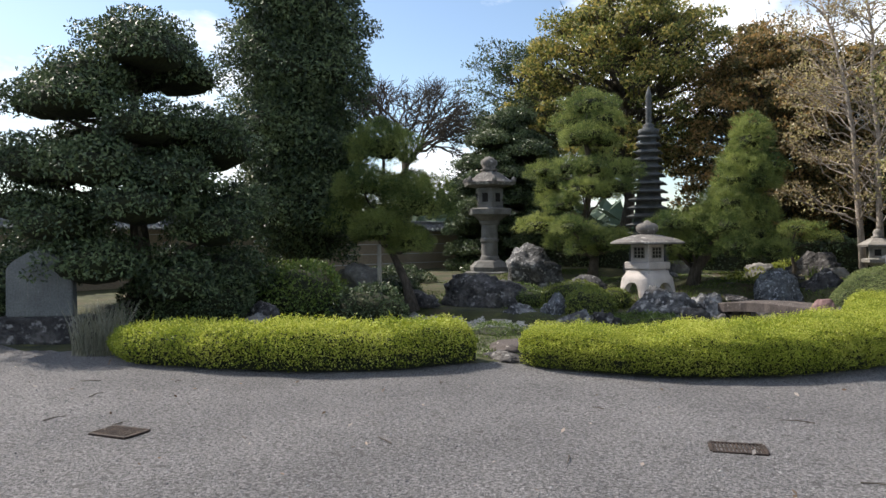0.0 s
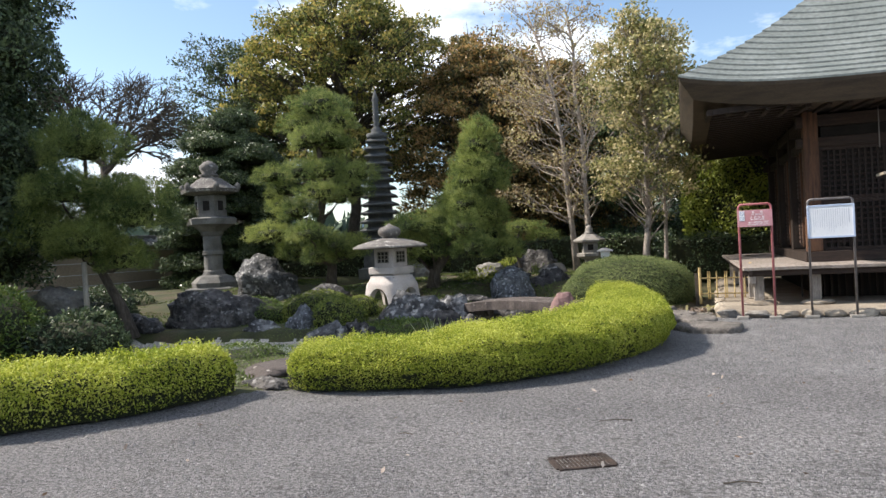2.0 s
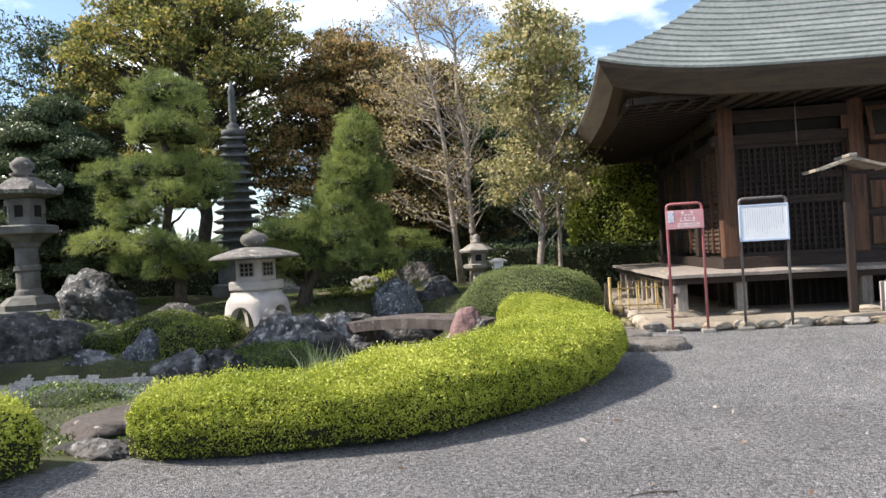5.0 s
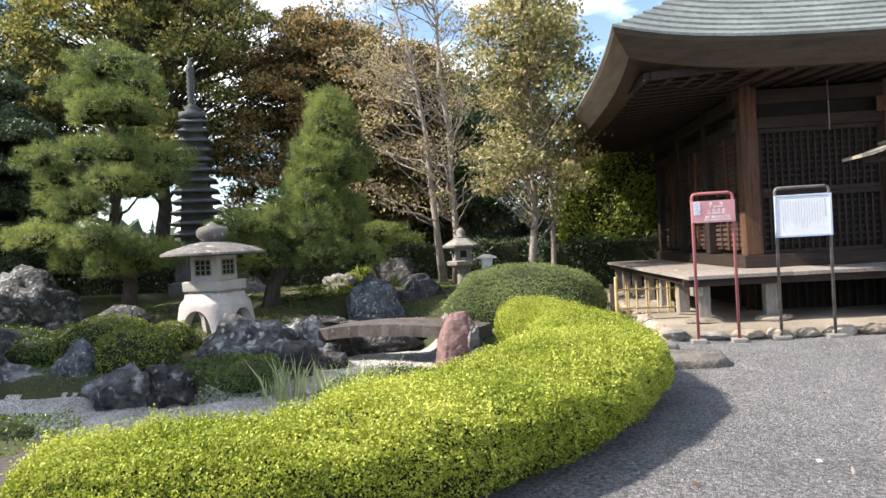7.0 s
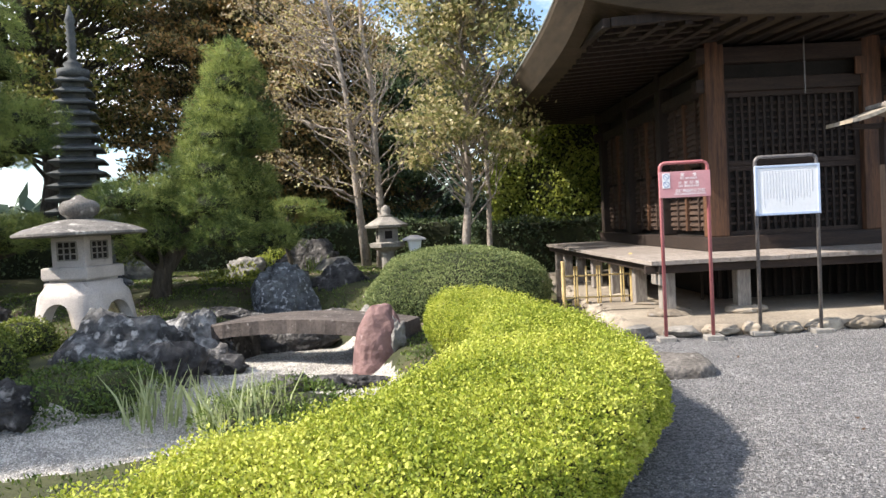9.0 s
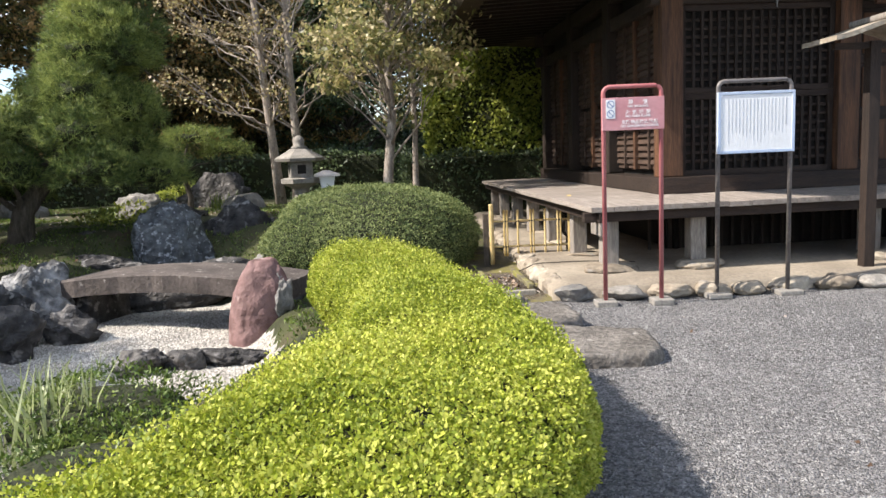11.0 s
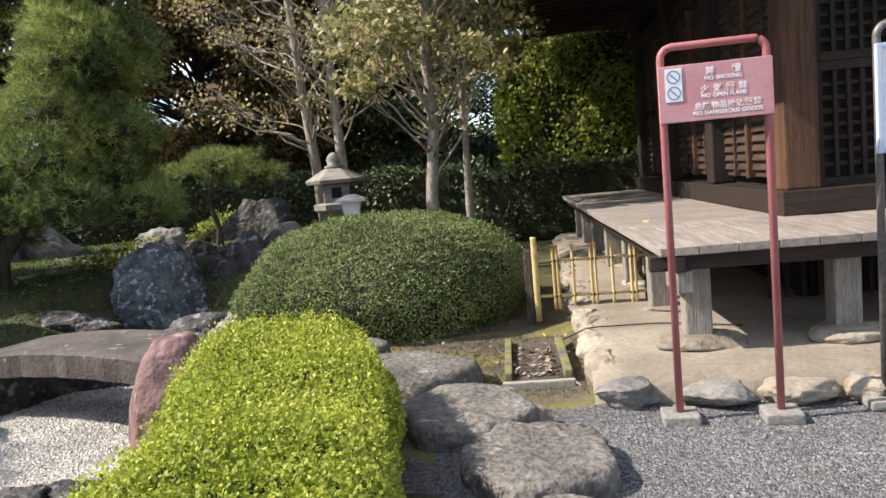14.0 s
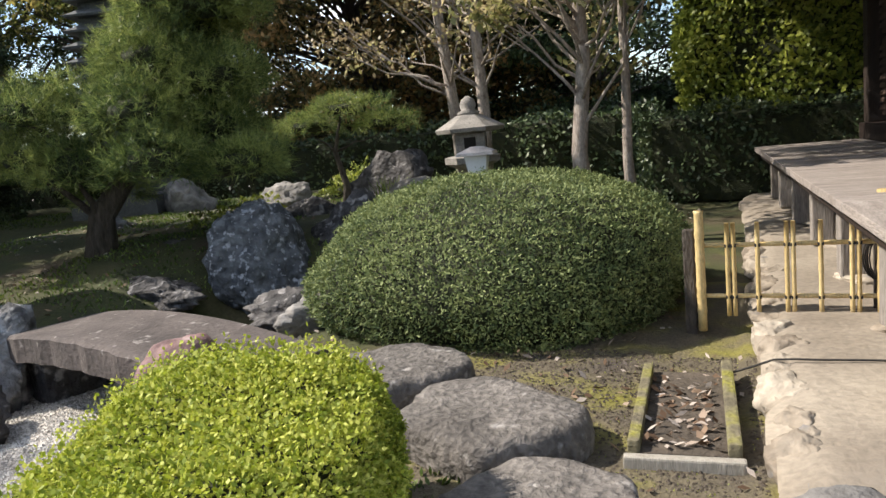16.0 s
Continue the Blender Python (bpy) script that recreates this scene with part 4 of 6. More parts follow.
# ---- hedges ----
def swept_hedge(name, label, spine, tops, density, seed, leaf=(0.034, 0.02)):
    """A low clipped hedge swept along a spine of (x, y, half width)."""
    rng = np.random.default_rng(seed)
    ob = thing(name, (0, 0, 0), label, "hedge", "low hedges")
    sp = np.array(spine)
    seg = np.r_[0, np.cumsum(np.hypot(np.diff(sp[:, 0]), np.diff(sp[:, 1])))]

    def surface(s, th):
        x, y, hw = (np.interp(s, seg, sp[:, k]) for k in range(3))
        e = 0.15
        dx, dy = (np.interp(s + e, seg, sp[:, k]) - np.interp(s - e, seg, sp[:, k]) for k in range(2))
        ln = np.hypot(dx, dy)
        dx, dy = dx / ln, dy / ln
        end = np.clip(np.minimum(s, seg[-1] - s) / 0.38, 0, 1)
        end = np.sqrt(1 - (1 - end) ** 2)
        wob = 1 + 0.05 * np.sin(2.3 * s + seed) + 0.03 * np.sin(6.1 * s + 2 * th)
        height = np.interp(s, seg, tops)
        c, sn = np.cos(th), np.sin(th)
        tip = np.clip((s - seg[-1] + 1.9) / 1.4, 0, 1)
        off = hw * wob * np.sign(c) * np.abs(c) ** (0.42 + 0.12 * tip) * (0.25 + 0.75 * end)
        z = height * (0.55 + 0.45 * end) * (np.abs(sn) ** (0.40 + 0.2 * tip)) * (1 + 0.04 * np.sin(3.3 * s) + 0.035 * np.sin(8 * s + 4 * off) + 0.03 * np.sin(5 * s - 6 * off))
        bulge = 1 - 0.30 * np.clip(1 - z / (0.5 * height), 0, 1)
        return np.stack([x - dy * off * bulge, y + dx * off * bulge, z], -1)

    ns, nt = 90, 22
    S, T = np.meshgrid(np.linspace(0.02, seg[-1] - 0.02, ns), np.linspace(0.001, math.pi - 0.001, nt), indexing="ij")
    G = surface(S, T)
    # dark core just below the leaves, in place of the hedge's inner shade
    C = G.copy()
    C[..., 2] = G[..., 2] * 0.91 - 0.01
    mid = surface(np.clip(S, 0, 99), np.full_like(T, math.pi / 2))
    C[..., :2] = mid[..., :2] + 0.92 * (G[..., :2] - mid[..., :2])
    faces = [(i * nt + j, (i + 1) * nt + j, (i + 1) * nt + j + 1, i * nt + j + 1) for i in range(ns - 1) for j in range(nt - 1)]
    mesh_part("shade_core", C.reshape(-1, 3).tolist(), faces, M_INNER_SHADE, ob, smooth=True)
    a = G[1:, :-1] - G[:-1, :-1]
    b = G[:-1, 1:] - G[:-1, :-1]
    nrm = np.cross(a, b)
    area = np.linalg.norm(nrm, axis=-1)
    n = int(density * area.sum())
    cell = rng.choice(area.size, n, p=(area / area.sum()).ravel())
    i, j = np.unravel_index(cell, area.shape)
    P = G[i, j] + a[i, j] * rng.random((n, 1)) + b[i, j] * rng.random((n, 1))
    N = unit(nrm[i, j])
    N *= np.sign((N * (P - mid[i, j] * np.array([1, 1, 0.4]))).sum(-1, keepdims=True) + 1e-9)
    tall = (rng.random((n, 1)) ** 9) * 0.09
    lump = 0.020 * clumps(P, 26.0, seed) + 0.016 * clumps(P, 60.0, seed + 1)
    P = P - N * 0.025 * rng.random((n, 1)) + N * lump[:, None] + np.array([0, 0, 1.0]) * tall * (N[:, 2:] > 0.4)
    P[:, 2] = np.maximum(P[:, 2], 0.03)
    foot = rng.random(n) < 0.16 + 0.84 * np.clip((P[:, 2] - 0.02) / 0.33, 0, 1) ** 1.4
    P, N = P[foot], N[foot]
    top = np.flatnonzero(N[:, 2] > 0.45)
    tips = rng.choice(top, int(seg[-1] * 42))
    h = (0.03 + 0.07 * rng.random(len(tips)) ** 2)[:, None] * np.linspace(0.15, 1.0, 9)[None]
    sprig = np.repeat(P[tips], 9, 0) + 0.006 * rng.normal(size=(len(tips) * 9, 3))
    sprig[:, 2] += h.ravel()
    out = unit(rng.normal(size=(len(sprig), 3)) * np.array([1, 1, 0.2]) + np.array([0, 0, 0.5]))
    P, N = np.concatenate([P, sprig]), np.concatenate([N, out])
    quads("leaves", leaf_corners(P, N, leaf[0], leaf[1], 1.1, 0.55, rng), 4, M_HEDGE, ob)
    return ob


HEDGE_R = [(-2.62, 1.02, 0.34), (-1.9, 1.2, 0.60), (-0.85, 1.62, 0.72), (-0.1, 2.42, 0.78), (0.42, 3.3, 0.82), (0.73, 4.2, 0.70), (0.76, 5.3, 0.52), (0.54, 6.4, 0.54), (0.30, 7.1, 0.56), (0.14, 7.75, 0.47)]
HEDGE_R_TOP = (0.46, 0.47, 0.50, 0.54, 0.57, 0.585, 0.585, 0.595, 0.615, 0.65)
HEDGE_L = [(-3.25, 0.75, 0.36), (-3.7, -0.2, 0.56), (-4.5, -1.05, 0.62), (-5.5, -1.65, 0.62), (-6.6, -2.0, 0.6), (-7.6, -1.95, 0.45)]
swept_hedge("low_hedge", "bright yellow-green clipped low hedge curving along the gravel", HEDGE_R, HEDGE_R_TOP, 24000, 21, (0.0185, 0.0125))
swept_hedge("low_hedge", "bright yellow-green clipped low hedge beside the gap", HEDGE_L, (0.5, 0.54, 0.54, 0.52, 0.46, 0.4), 8500, 22, (0.028, 0.017))


def dome(at, size, mat, label, seed, density=3000, leaf=(0.04, 0.022), name="clipped_bush", group="", rough=0.03, rz=0.0):
    """A clipped round bush: a coat of small leaves over a dark core that paints its inner shade."""
    rng = np.random.default_rng(seed)
    ob = thing(name, at, label, "bush", group, rz=rz)
    rx, ry, h = size
    bm = bmesh.new()
    bmesh.ops.create_icosphere(bm, subdivisions=4, radius=1.0)
    for v in bm.verts:
        k = 0.93 * (1 - rough)
        q = [math.copysign(abs(t) ** 0.82, t) for t in v.co]
        k *= 1 - 0.13 * max(0.0, 1 - max(0.0, q[2]) / 0.42) ** 2
        v.co = Vector((q[0] * rx * k, q[1] * ry * k, max(0.0, q[2]) * h * 0.93 * (1 - rough)))
    part("shade_core", bm, M_INNER_SHADE, ob, smooth=True)
    n = int(density * (rx * ry + (rx + ry) * h) * 2.2)
    d = unit(rng.normal(size=(n, 3)))
    d[:, 2] = np.abs(d[:, 2]) * 1.12 - 0.12
    ph = rng.random(3) * 6
    lump = 1 + rough * (np.sin(5 * d[:, 0] + ph[0]) * np.sin(4 * d[:, 1] + ph[1]) + np.sin(9 * d[:, 2] + 6 * d[:, 0] + ph[2]) * 0.5)
    low = 1 - 0.13 * np.clip(1 - d[:, 2] / 0.36, 0, 1.4) ** 2
    d2 = np.sign(d) * np.abs(d) ** 0.82
    P = d2 * lump[:, None] * np.array([rx, ry, h]) * (1 - 0.04 * rng.random((n, 1)))
    P[:, :2] *= low[:, None]
    f = 34.0 * (0.034 / leaf[0]) ** 0.5
    P += unit(d) * (leaf[0] * (0.95 * clumps(P * np.array([0.6, 0.6, 1.6]), f, seed) + 0.55 * clumps(P, 2.2 * f, seed + 1)))[:, None]
    P[:, 2] = np.maximum(P[:, 2], 0.02)
    quads("leaves", leaf_corners(P, unit(d / np.array([rx, ry, h])), leaf[0], leaf[1], 1.0, 0.5, rng), 4, mat, ob)
    return ob


dome((0.11, 10.85, 0.0), (1.52, 1.60, 1.06), M_DOME, "large clipped dark green azalea dome beside the bamboo fence", 31, 7200, (0.030, 0.012), rough=0.03)
dome((-5.28, 7.05, -0.2), (0.62, 0.56, 0.78), M_CLIP, "small clipped round green bush among the rocks", 32, 2500, group="small bushes")
dome((-6.3, 8.1, -0.05), (0.92, 0.65, 0.68), M_CLIP, "clipped round green bush among the rocks", 33, 2500, group="small bushes")
dome((-5.62, 8.75, 0.0), (0.46, 0.42, 0.46), M_CLIP, "small clipped green bush beside the lantern", 34, 2500, group="small bushes")
dome((-7.4, 7.9, 0.0), (0.6, 0.45, 0.38), M_SHRUB, "low green bush behind the rocks", 35, 2000, group="small bushes")
dome((-8.7, 8.8, 0.15), (1.0, 0.6, 0.34), M_SHRUB, "low spreading green bush by the mound", 36, 1500, group="small bushes")
dome((-3.8, 6.85, -0.33), (0.82, 0.72, 0.42), M_SHRUB, "low green ground cover beside the dry stream", 37, 2200, (0.05, 0.02), group="small bushes", rough=0.2)
dome((-1.45, 5.6, -0.25), (0.75, 0.62, 0.32), M_SHRUB, "low green ground cover beside the dry stream", 38, 2600, (0.04, 0.014), group="small bushes", rough=0.2)
dome((-1.0, 4.35, -0.12), (0.6, 0.6, 0.22), M_SHRUB, "low green ground cover behind the hedge", 47, 2400, (0.04, 0.014), group="small bushes", rough=0.2)
dome((-4.95, 3.5, -0.12), (0.8, 0.66, 0.24), M_SHRUB, "low creeping juniper behind the hedge's gap", 48, 2400, (0.04, 0.014), group="small bushes", rough=0.2)
dome((-4.15, 13.35, 0.2), (0.72, 0.5, 0.5), M_GOLDGREEN, "leafy shrub between rocks", 39, 900, (0.08, 0.04), group="small bushes", rough=0.25)
dome((-4.3, 17.0, 0.3), (0.7, 0.6, 0.6), M_GOLDGREEN, "rounded shrub at the back of the garden", 40, 800, (0.08, 0.04), group="small bushes", rough=0.2)
dome((-9.6, 2.4, 0.1), (1.35, 1.1, 1.15), M_SHRUB, "mounded azalea with layered twigs", 41, 900, (0.07, 0.03), rough=0.12)
dome((-10.2, 0.3, 0.1), (1.5, 1.2, 1.1), M_DARKLEAF, "dark rounded evergreen shrub", 42, 900, (0.07, 0.035), rough=0.12)
dome((-8.3, 3.2, 0.0), (1.1, 0.8, 0.7), M_DARKLEAF, "dark rounded evergreen shrub", 43, 900, (0.07, 0.035), rough=0.12)
dome((-11.8, 6.9, 0.2), (1.4, 0.9, 0.5), M_DARKLEAF, "dark low shrub under the pine", 44, 800, (0.07, 0.035), rough=0.12)
dome((-11.5, -2.6, 0.0), (1.2, 1.0, 1.3), M_DARKLEAF, "dark evergreen shrub behind the stone tablet", 45, 900, (0.07, 0.035), rough=0.15)
dome((-13.5, 9.0, 0.2), (1.4, 1.1, 0.6), M_DARKLEAF, "dark rounded shrub before the wall", 46, 700, (0.08, 0.04), rough=0.15)


# ---- rocks ----
ROCKS = [
    ((-10.2, 11.7, -0.05), (2.5, 1.5, 1.6), M_ROCK, "upright grey boulder with white veins"),
    ((-8.6, 7.3, -0.3), (2.5, 1.4, 1.12), M_ROCK_DARK, "large dark rounded boulder beside the dry stream"),
    ((-6.68, 6.55, -0.33), (1.15, 0.6, 0.54), M_ROCK, "small grey rock streaked white"),
    ((-5.88, 6.6, -0.33), (0.78, 0.6, 0.84), M_ROCK_BLUE, "upright bluish rock beside clipped bushes"),
    ((-4.88, 6.05, -0.33), (0.95, 0.65, 0.56), M_ROCK, "grey rock with white veins at the stream's edge"),
    ((-4.3, 6.1, -0.33), (0.72, 0.6, 0.58), M_ROCK_DARK, "dark rough rock at the stream's edge"),
    ((-4.1, 8.2, -0.33), (1.85, 0.95, 0.95), M_ROCK, "broad grey boulder before the stone lantern"),
    ((-3.35, 7.8, -0.33), (0.95, 0.65, 0.56), M_ROCK_DARK, "dark rough rock at the stream's edge"),
    ((-3.5, 9.05, -0.33), (0.95, 0.8, 0.78), M_ROCK, "pale pitted rock beside the bridge"),
    ((-7.4, 10.2, 0.1), (1.8, 0.9, 0.6), M_ROCK_DARK, "low broad dark boulder on the mound"),
    ((-6.2, 9.2, 0.05), (0.5, 0.4, 0.35), M_ROCK_BLUE, "small bluish rock on the mound"),
    ((-7.0, 8.4, 0.0), (0.5, 0.4, 0.35), M_ROCK_BLUE, "small bluish rock between bushes"),
    ((-4.1, 12.05, 0.0), (0.85, 0.6, 0.52), M_ROCK_DARK, "dark angular rock on the far bank"),
    ((-3.45, 10.95, -0.02), (1.4, 0.6, 0.3), M_ROCK_DARK, "low flat dark rock at the bridge's end"),
    ((-4.3, 14.6, 0.35), (0.85, 0.7, 0.6), M_ROCK_PALE, "pale weathered rock on the mound"),
    ((-3.35, 13.7, 0.15), (1.15, 0.8, 0.62), M_ROCK_DARK, "dark mossy rock on the bank"),
    ((-1.9, 12.5, 0.0), (1.35, 0.95, 0.9), M_ROCK_DARK, "dark angular boulder behind the clipped dome"),
    ((-3.4, 16.3, 0.25), (1.6, 1.0, 1.0), M_ROCK_DARK, "large dark boulder at the garden's back"),
    ((-1.72, 7.12, -0.35), (0.5, 0.36, 0.24), M_ROCK_DARK, "dark jagged rock in the pale gravel"),
    ((-1.38, 7.2, -0.35), (0.42, 0.34, 0.2), M_ROCK_DARK, "dark jagged rock in the pale gravel"),
    ((-0.66, 8.1, -0.15), (0.26, 0.34, 0.5), M_ROCK_PALE, "small pale rock against the pink stone"),
    ((-9.6, 6.3, -0.1), (1.3, 0.7, 0.5), M_ROCK_DARK, "low dark rock below the pine"),
    ((-9.0, 1.2, 0.0), (1.0, 0.7, 0.5), M_ROCK_DARK, "dark rock at the bank"),
    ((-7.9, 0.4, 0.0), (0.8, 0.5, 0.4), M_ROCK_PALE, "small pale pointed rock"),
    ((-11.2, 5.6, 0.35), (2.3, 1.0, 0.75), M_ROCK_PALE, "long flat-topped pale rock before the wall"),
    ((-2.2, 0.95, -0.02), (0.5, 0.3, 0.1), M_ROCK_DARK, "flat dark stone in the hedge's gap"),
    ((-2.9, 1.05, -0.03), (0.95, 0.36, 0.15), M_ROCK_DARK, "flat dark stone in the hedge's gap"),
    ((-1.2, 10.1, -0.05), (0.62, 0.5, 0.36), M_ROCK_PALE, "pale rock between the bridge and the clipped dome"),
    # added rock: its dark colour stands in for the bridge's shadowed bed
    ((-2.5, 10.05, -0.36), (1.7, 0.5, 0.42), M_ROCK_DARK, "long dark rock added as shade under the far side of the bridge"),
    ((-1.75, 10.7, -0.15), (1.1, 0.7, 0.35), M_ROCK_DARK, "low dark rock in the dry stream behind the bridge"),
    ((-2.1, 13.9, 0.12), (0.5, 0.4, 0.14), M_ROCK_TAN, "flat orange-brown stone on the bank"),
    ((-2.6, 13.4, 0.08), (0.45, 0.35, 0.14), M_ROCK_TAN, "flat orange-brown stone on the bank"),
    ((-1.05, 7.35, -0.35), (0.8, 0.45, 0.16), M_ROCK_DARK, "low flat dark rock at the gravel's edge"),
    ((-2.9, 8.5, -0.35), (0.7, 0.5, 0.4), M_ROCK_DARK, "dark rough rock at the stream's edge"),
    ((-6.4, 13.4, 0.35), (0.9, 0.7, 0.4), M_ROCK, "grey rock on the mound"),
    ((-7.0, 15.6, 0.4), (1.2, 0.8, 0.7), M_ROCK_PALE, "pale rock under the pine"),
]
for k, (at, size, mat, text) in enumerate(ROCKS):
    small = max(size) < 0.9
    rock(at, size, mat, text, 100 + k, (k * 37) % 40 - 20, 11 if small else 8, rough=0.3 if small else 0.22)
rock((-2.65, 15.3, 0.2), (1.05, 0.8, 0.62), M_ROCK_PALE, "box-shaped dark rock with a flat pale top", 180, 12, 5, flat_top=0.35, rough=0.08)


def upright_stone(at, size, lean, mat, label, seed, rough=0.09):
    """A smooth standing stone, fuller at its foot and leaning a little, with shallow hollows."""
    bm = bmesh.new()
    bmesh.ops.create_icosphere(bm, subdivisions=5, radius=1.0)
    off = Vector((seed, seed * 0.7, 3.0))
    for v in bm.verts:
        p = Vector([math.copysign(abs(c) ** 0.72, c) for c in v.co])
        p *= 1 + rough * noise.fractal(v.co * 1.3 + off, 0.9, 2.0, 3) + 0.6 * rough * (0.5 - noise.turbulence(v.co * 2.4 + off, 3, True))
        k = 1.06 - 0.16 * p.z - 0.10 * max(0.0, p.z) ** 2
        v.co = Vector((p.x * k * size[0] / 2 + lean * (p.z + 1) / 2 * size[2], p.y * k * size[1] / 2, (p.z + 0.5) / 1.5 * size[2]))
    ob = part("rock", bm, mat, None, "", True)
    ob.matrix_basis = pose(*at, 0, 0, 8)
    return tagged(ob, label, "rock", "garden rocks")


upright_stone((-0.96, 8.22, -0.36), (0.54, 0.6, 0.84), 0.13, M_ROCK_PINK, "smooth pinkish upright rock at the hedge's edge", 181)



rock((-3.42, 1.98, -0.03), (0.85, 1.35, 0.15), M_BRIDGE, "broad flat dark stone lying in the gap between the hedges", 183, 20, 5, rough=0.1, flat_top=0.4)


upright_stone((-2.8, 11.75, -0.15), (1.0, 0.8, 0.98), -0.08, M_ROCK_BLUE, "bluish rounded boulder on the far bank", 47, 0.26)


def stepping_stone(at, size, seed, rz, label):
    """A worn flagstone: an uneven many-sided outline with a rounded lip and a nearly flat, pitted top."""
    rr = random.Random(seed)
    n, sides = 64, rr.choice((5, 6, 7))
    cuts = [(2 * math.pi * (k + rr.uniform(-0.25, 0.25)) / sides, rr.uniform(0.78, 0.97)) for k in range(sides)]
    off = Vector((seed * 1.7, seed * 0.3, 0))
    rings = [(1.0, -0.06), (1.02, size[2] * 0.45), (0.995, size[2] * 0.8), (0.955, size[2] * 0.98), (0.88, size[2] * 1.02), (0.66, size[2] * 1.02), (0.42, size[2] * 1.02), (0.18, size[2] * 1.02)]
    verts, faces = [], []
    for k, (r, z) in enumerate(rings):
        for j in range(n):
            a = 2 * math.pi * j / n
            reach = min([1.0] + [h / math.cos(a - c) for c, h in cuts if math.cos(a - c) > 0.3])
            p = Vector((math.cos(a), math.sin(a), 0)) * r * reach
            wob = 1 + 0.05 * noise.fractal(p * 3.0 + off, 0.9, 2.0, 3) * (k < 5)
            verts.append((p.x * size[0] / 2 * wob, p.y * size[1] / 2 * wob, z + (0.016 * noise.fractal(p * 2.6 + off, 0.9, 2.0, 4) if k else 0.0)))
            if k:
                q = (j + 1) % n
                faces.append(((k - 1) * n + j, (k - 1) * n + q, k * n + q, k * n + j))
    faces.append(tuple(range((len(rings) - 1) * n, len(rings) * n)))
    ob = mesh_part("stepping_stone", verts, faces, M_SLAB, smooth=True)
    ob.matrix_basis = pose(*at, 0, 0, rz)
    return tagged(ob, label, "stepping stone", "stepping stones")


stepping_stone((1.85, 5.9, 0.0), (1.12, 0.92, 0.10), 201, -15, "broad flat grey stepping stone in the gravel")
stepping_stone((1.62, 6.8, 0.0), (0.72, 0.92, 0.12), 206, 15, "flat grey stepping stone at the gravel's edge")
stepping_stone((1.22, 7.45, 0.0), (0.84, 0.9, 0.13), 202, 15, "flat grey stepping stone behind the hedge")
stepping_stone((0.78, 8.26, 0.0), (0.98, 0.86, 0.16), 203, -30, "flat grey stepping stone behind the hedge")
stepping_stone((0.08, 8.78, 0.0), (0.9, 0.76, 0.19), 204, 10, "flat grey stepping stone beside the dome")
rock((1.62, 7.42, 0.0), (0.2, 0.16, 0.12), M_ROCK_TAN, "small pale stone beside a stepping stone", 205, 0, 4)


# ---- stone bridge ----
def bridge():
    ob = thing("stone_bridge", (-1.86, 9.0, 0.0), "arched stone slab bridge over the dry stream", "bridge", rz=-18)
    bm = bmesh.new()
    n, ln, w, th = 20, 2.8, 0.8, 0.19
    rings = []
    for k in range(n + 1):
        u = k / n * 2 - 1
        z = 0.20 + 0.10 * (1 - u * u)
        x = u * ln / 2
        j = 0.012 * math.sin(k * 2.3)
        rings.append([bm.verts.new(p) for p in ((x, -w / 2 + j, z - 0.01), (x, -w / 2 + 0.03 + j, z + 0.012), (x, w / 2 - 0.03, z + 0.012), (x, w / 2, z - 0.01), (x, w / 2, z - th), (x, -w / 2 + j, z - th))])
    for a, b in zip(rings, rings[1:]):
        for k in range(6):
            bm.faces.new((a[k], a[(k + 1) % 6], b[(k + 1) % 6], b[k]))
    bm.faces.new(rings[0])
    bm.faces.new(rings[-1][::-1])
    part("slab", bm, M_BRIDGE, ob)
    for s in (-1, 1):
        part("abutment", boxed((0.34, 0.7, 0.48), (s * 1.24, 0.08, -0.2), 0.05), M_ROCK_DARK, ob)


bridge()


# ---- stone lanterns and pagoda ----
def ring_arch_legs():
    """The bell-shaped foot of a snow-viewing lantern: a rounded square shell with a round arch in each side."""
    h, n, m, p = 0.80, 96, 10, 3.4

    def half(z):
        u = z / h
        return 0.585 - 0.115 * u - 0.085 * smoothstep(0.72, 1.0, u) ** 1.5

    verts, faces = [], []
    for k in range(n):
        a = 2 * math.pi * k / n
        c, sn = math.cos(a), math.sin(a)
        r = (abs(c) ** p + abs(sn) ** p) ** (-1 / p)
        f = math.tan((a + math.pi / 4) % (math.pi / 2) - math.pi / 4) / 0.60
        arch = 0.54 * max(0.0, 1 - abs(f) ** 2.3) ** 0.5
        for j in range(m + 1):
            z = arch + (h - arch) * j / m
            w = half(z)
            verts += [(c * r * w, sn * r * w, z), (c * r * (w - 0.13), sn * r * (w - 0.13), z)]
    row = 2 * (m + 1)
    for k in range(n):
        a, b = k * row, (k + 1) % n * row
        for j in range(m):
            faces += [(a + 2 * j, b + 2 * j, b + 2 * j + 2, a + 2 * j + 2), (a + 2 * j + 1, a + 2 * j + 3, b + 2 * j + 3, b + 2 * j + 1)]
        faces.append((a, a + 1, b + 1, b))
    bm = mesh_bm(verts, faces)
    box(bm, (0.70, 0.70, 0.1), (0, 0, h - 0.045), 0.03)
    return bm


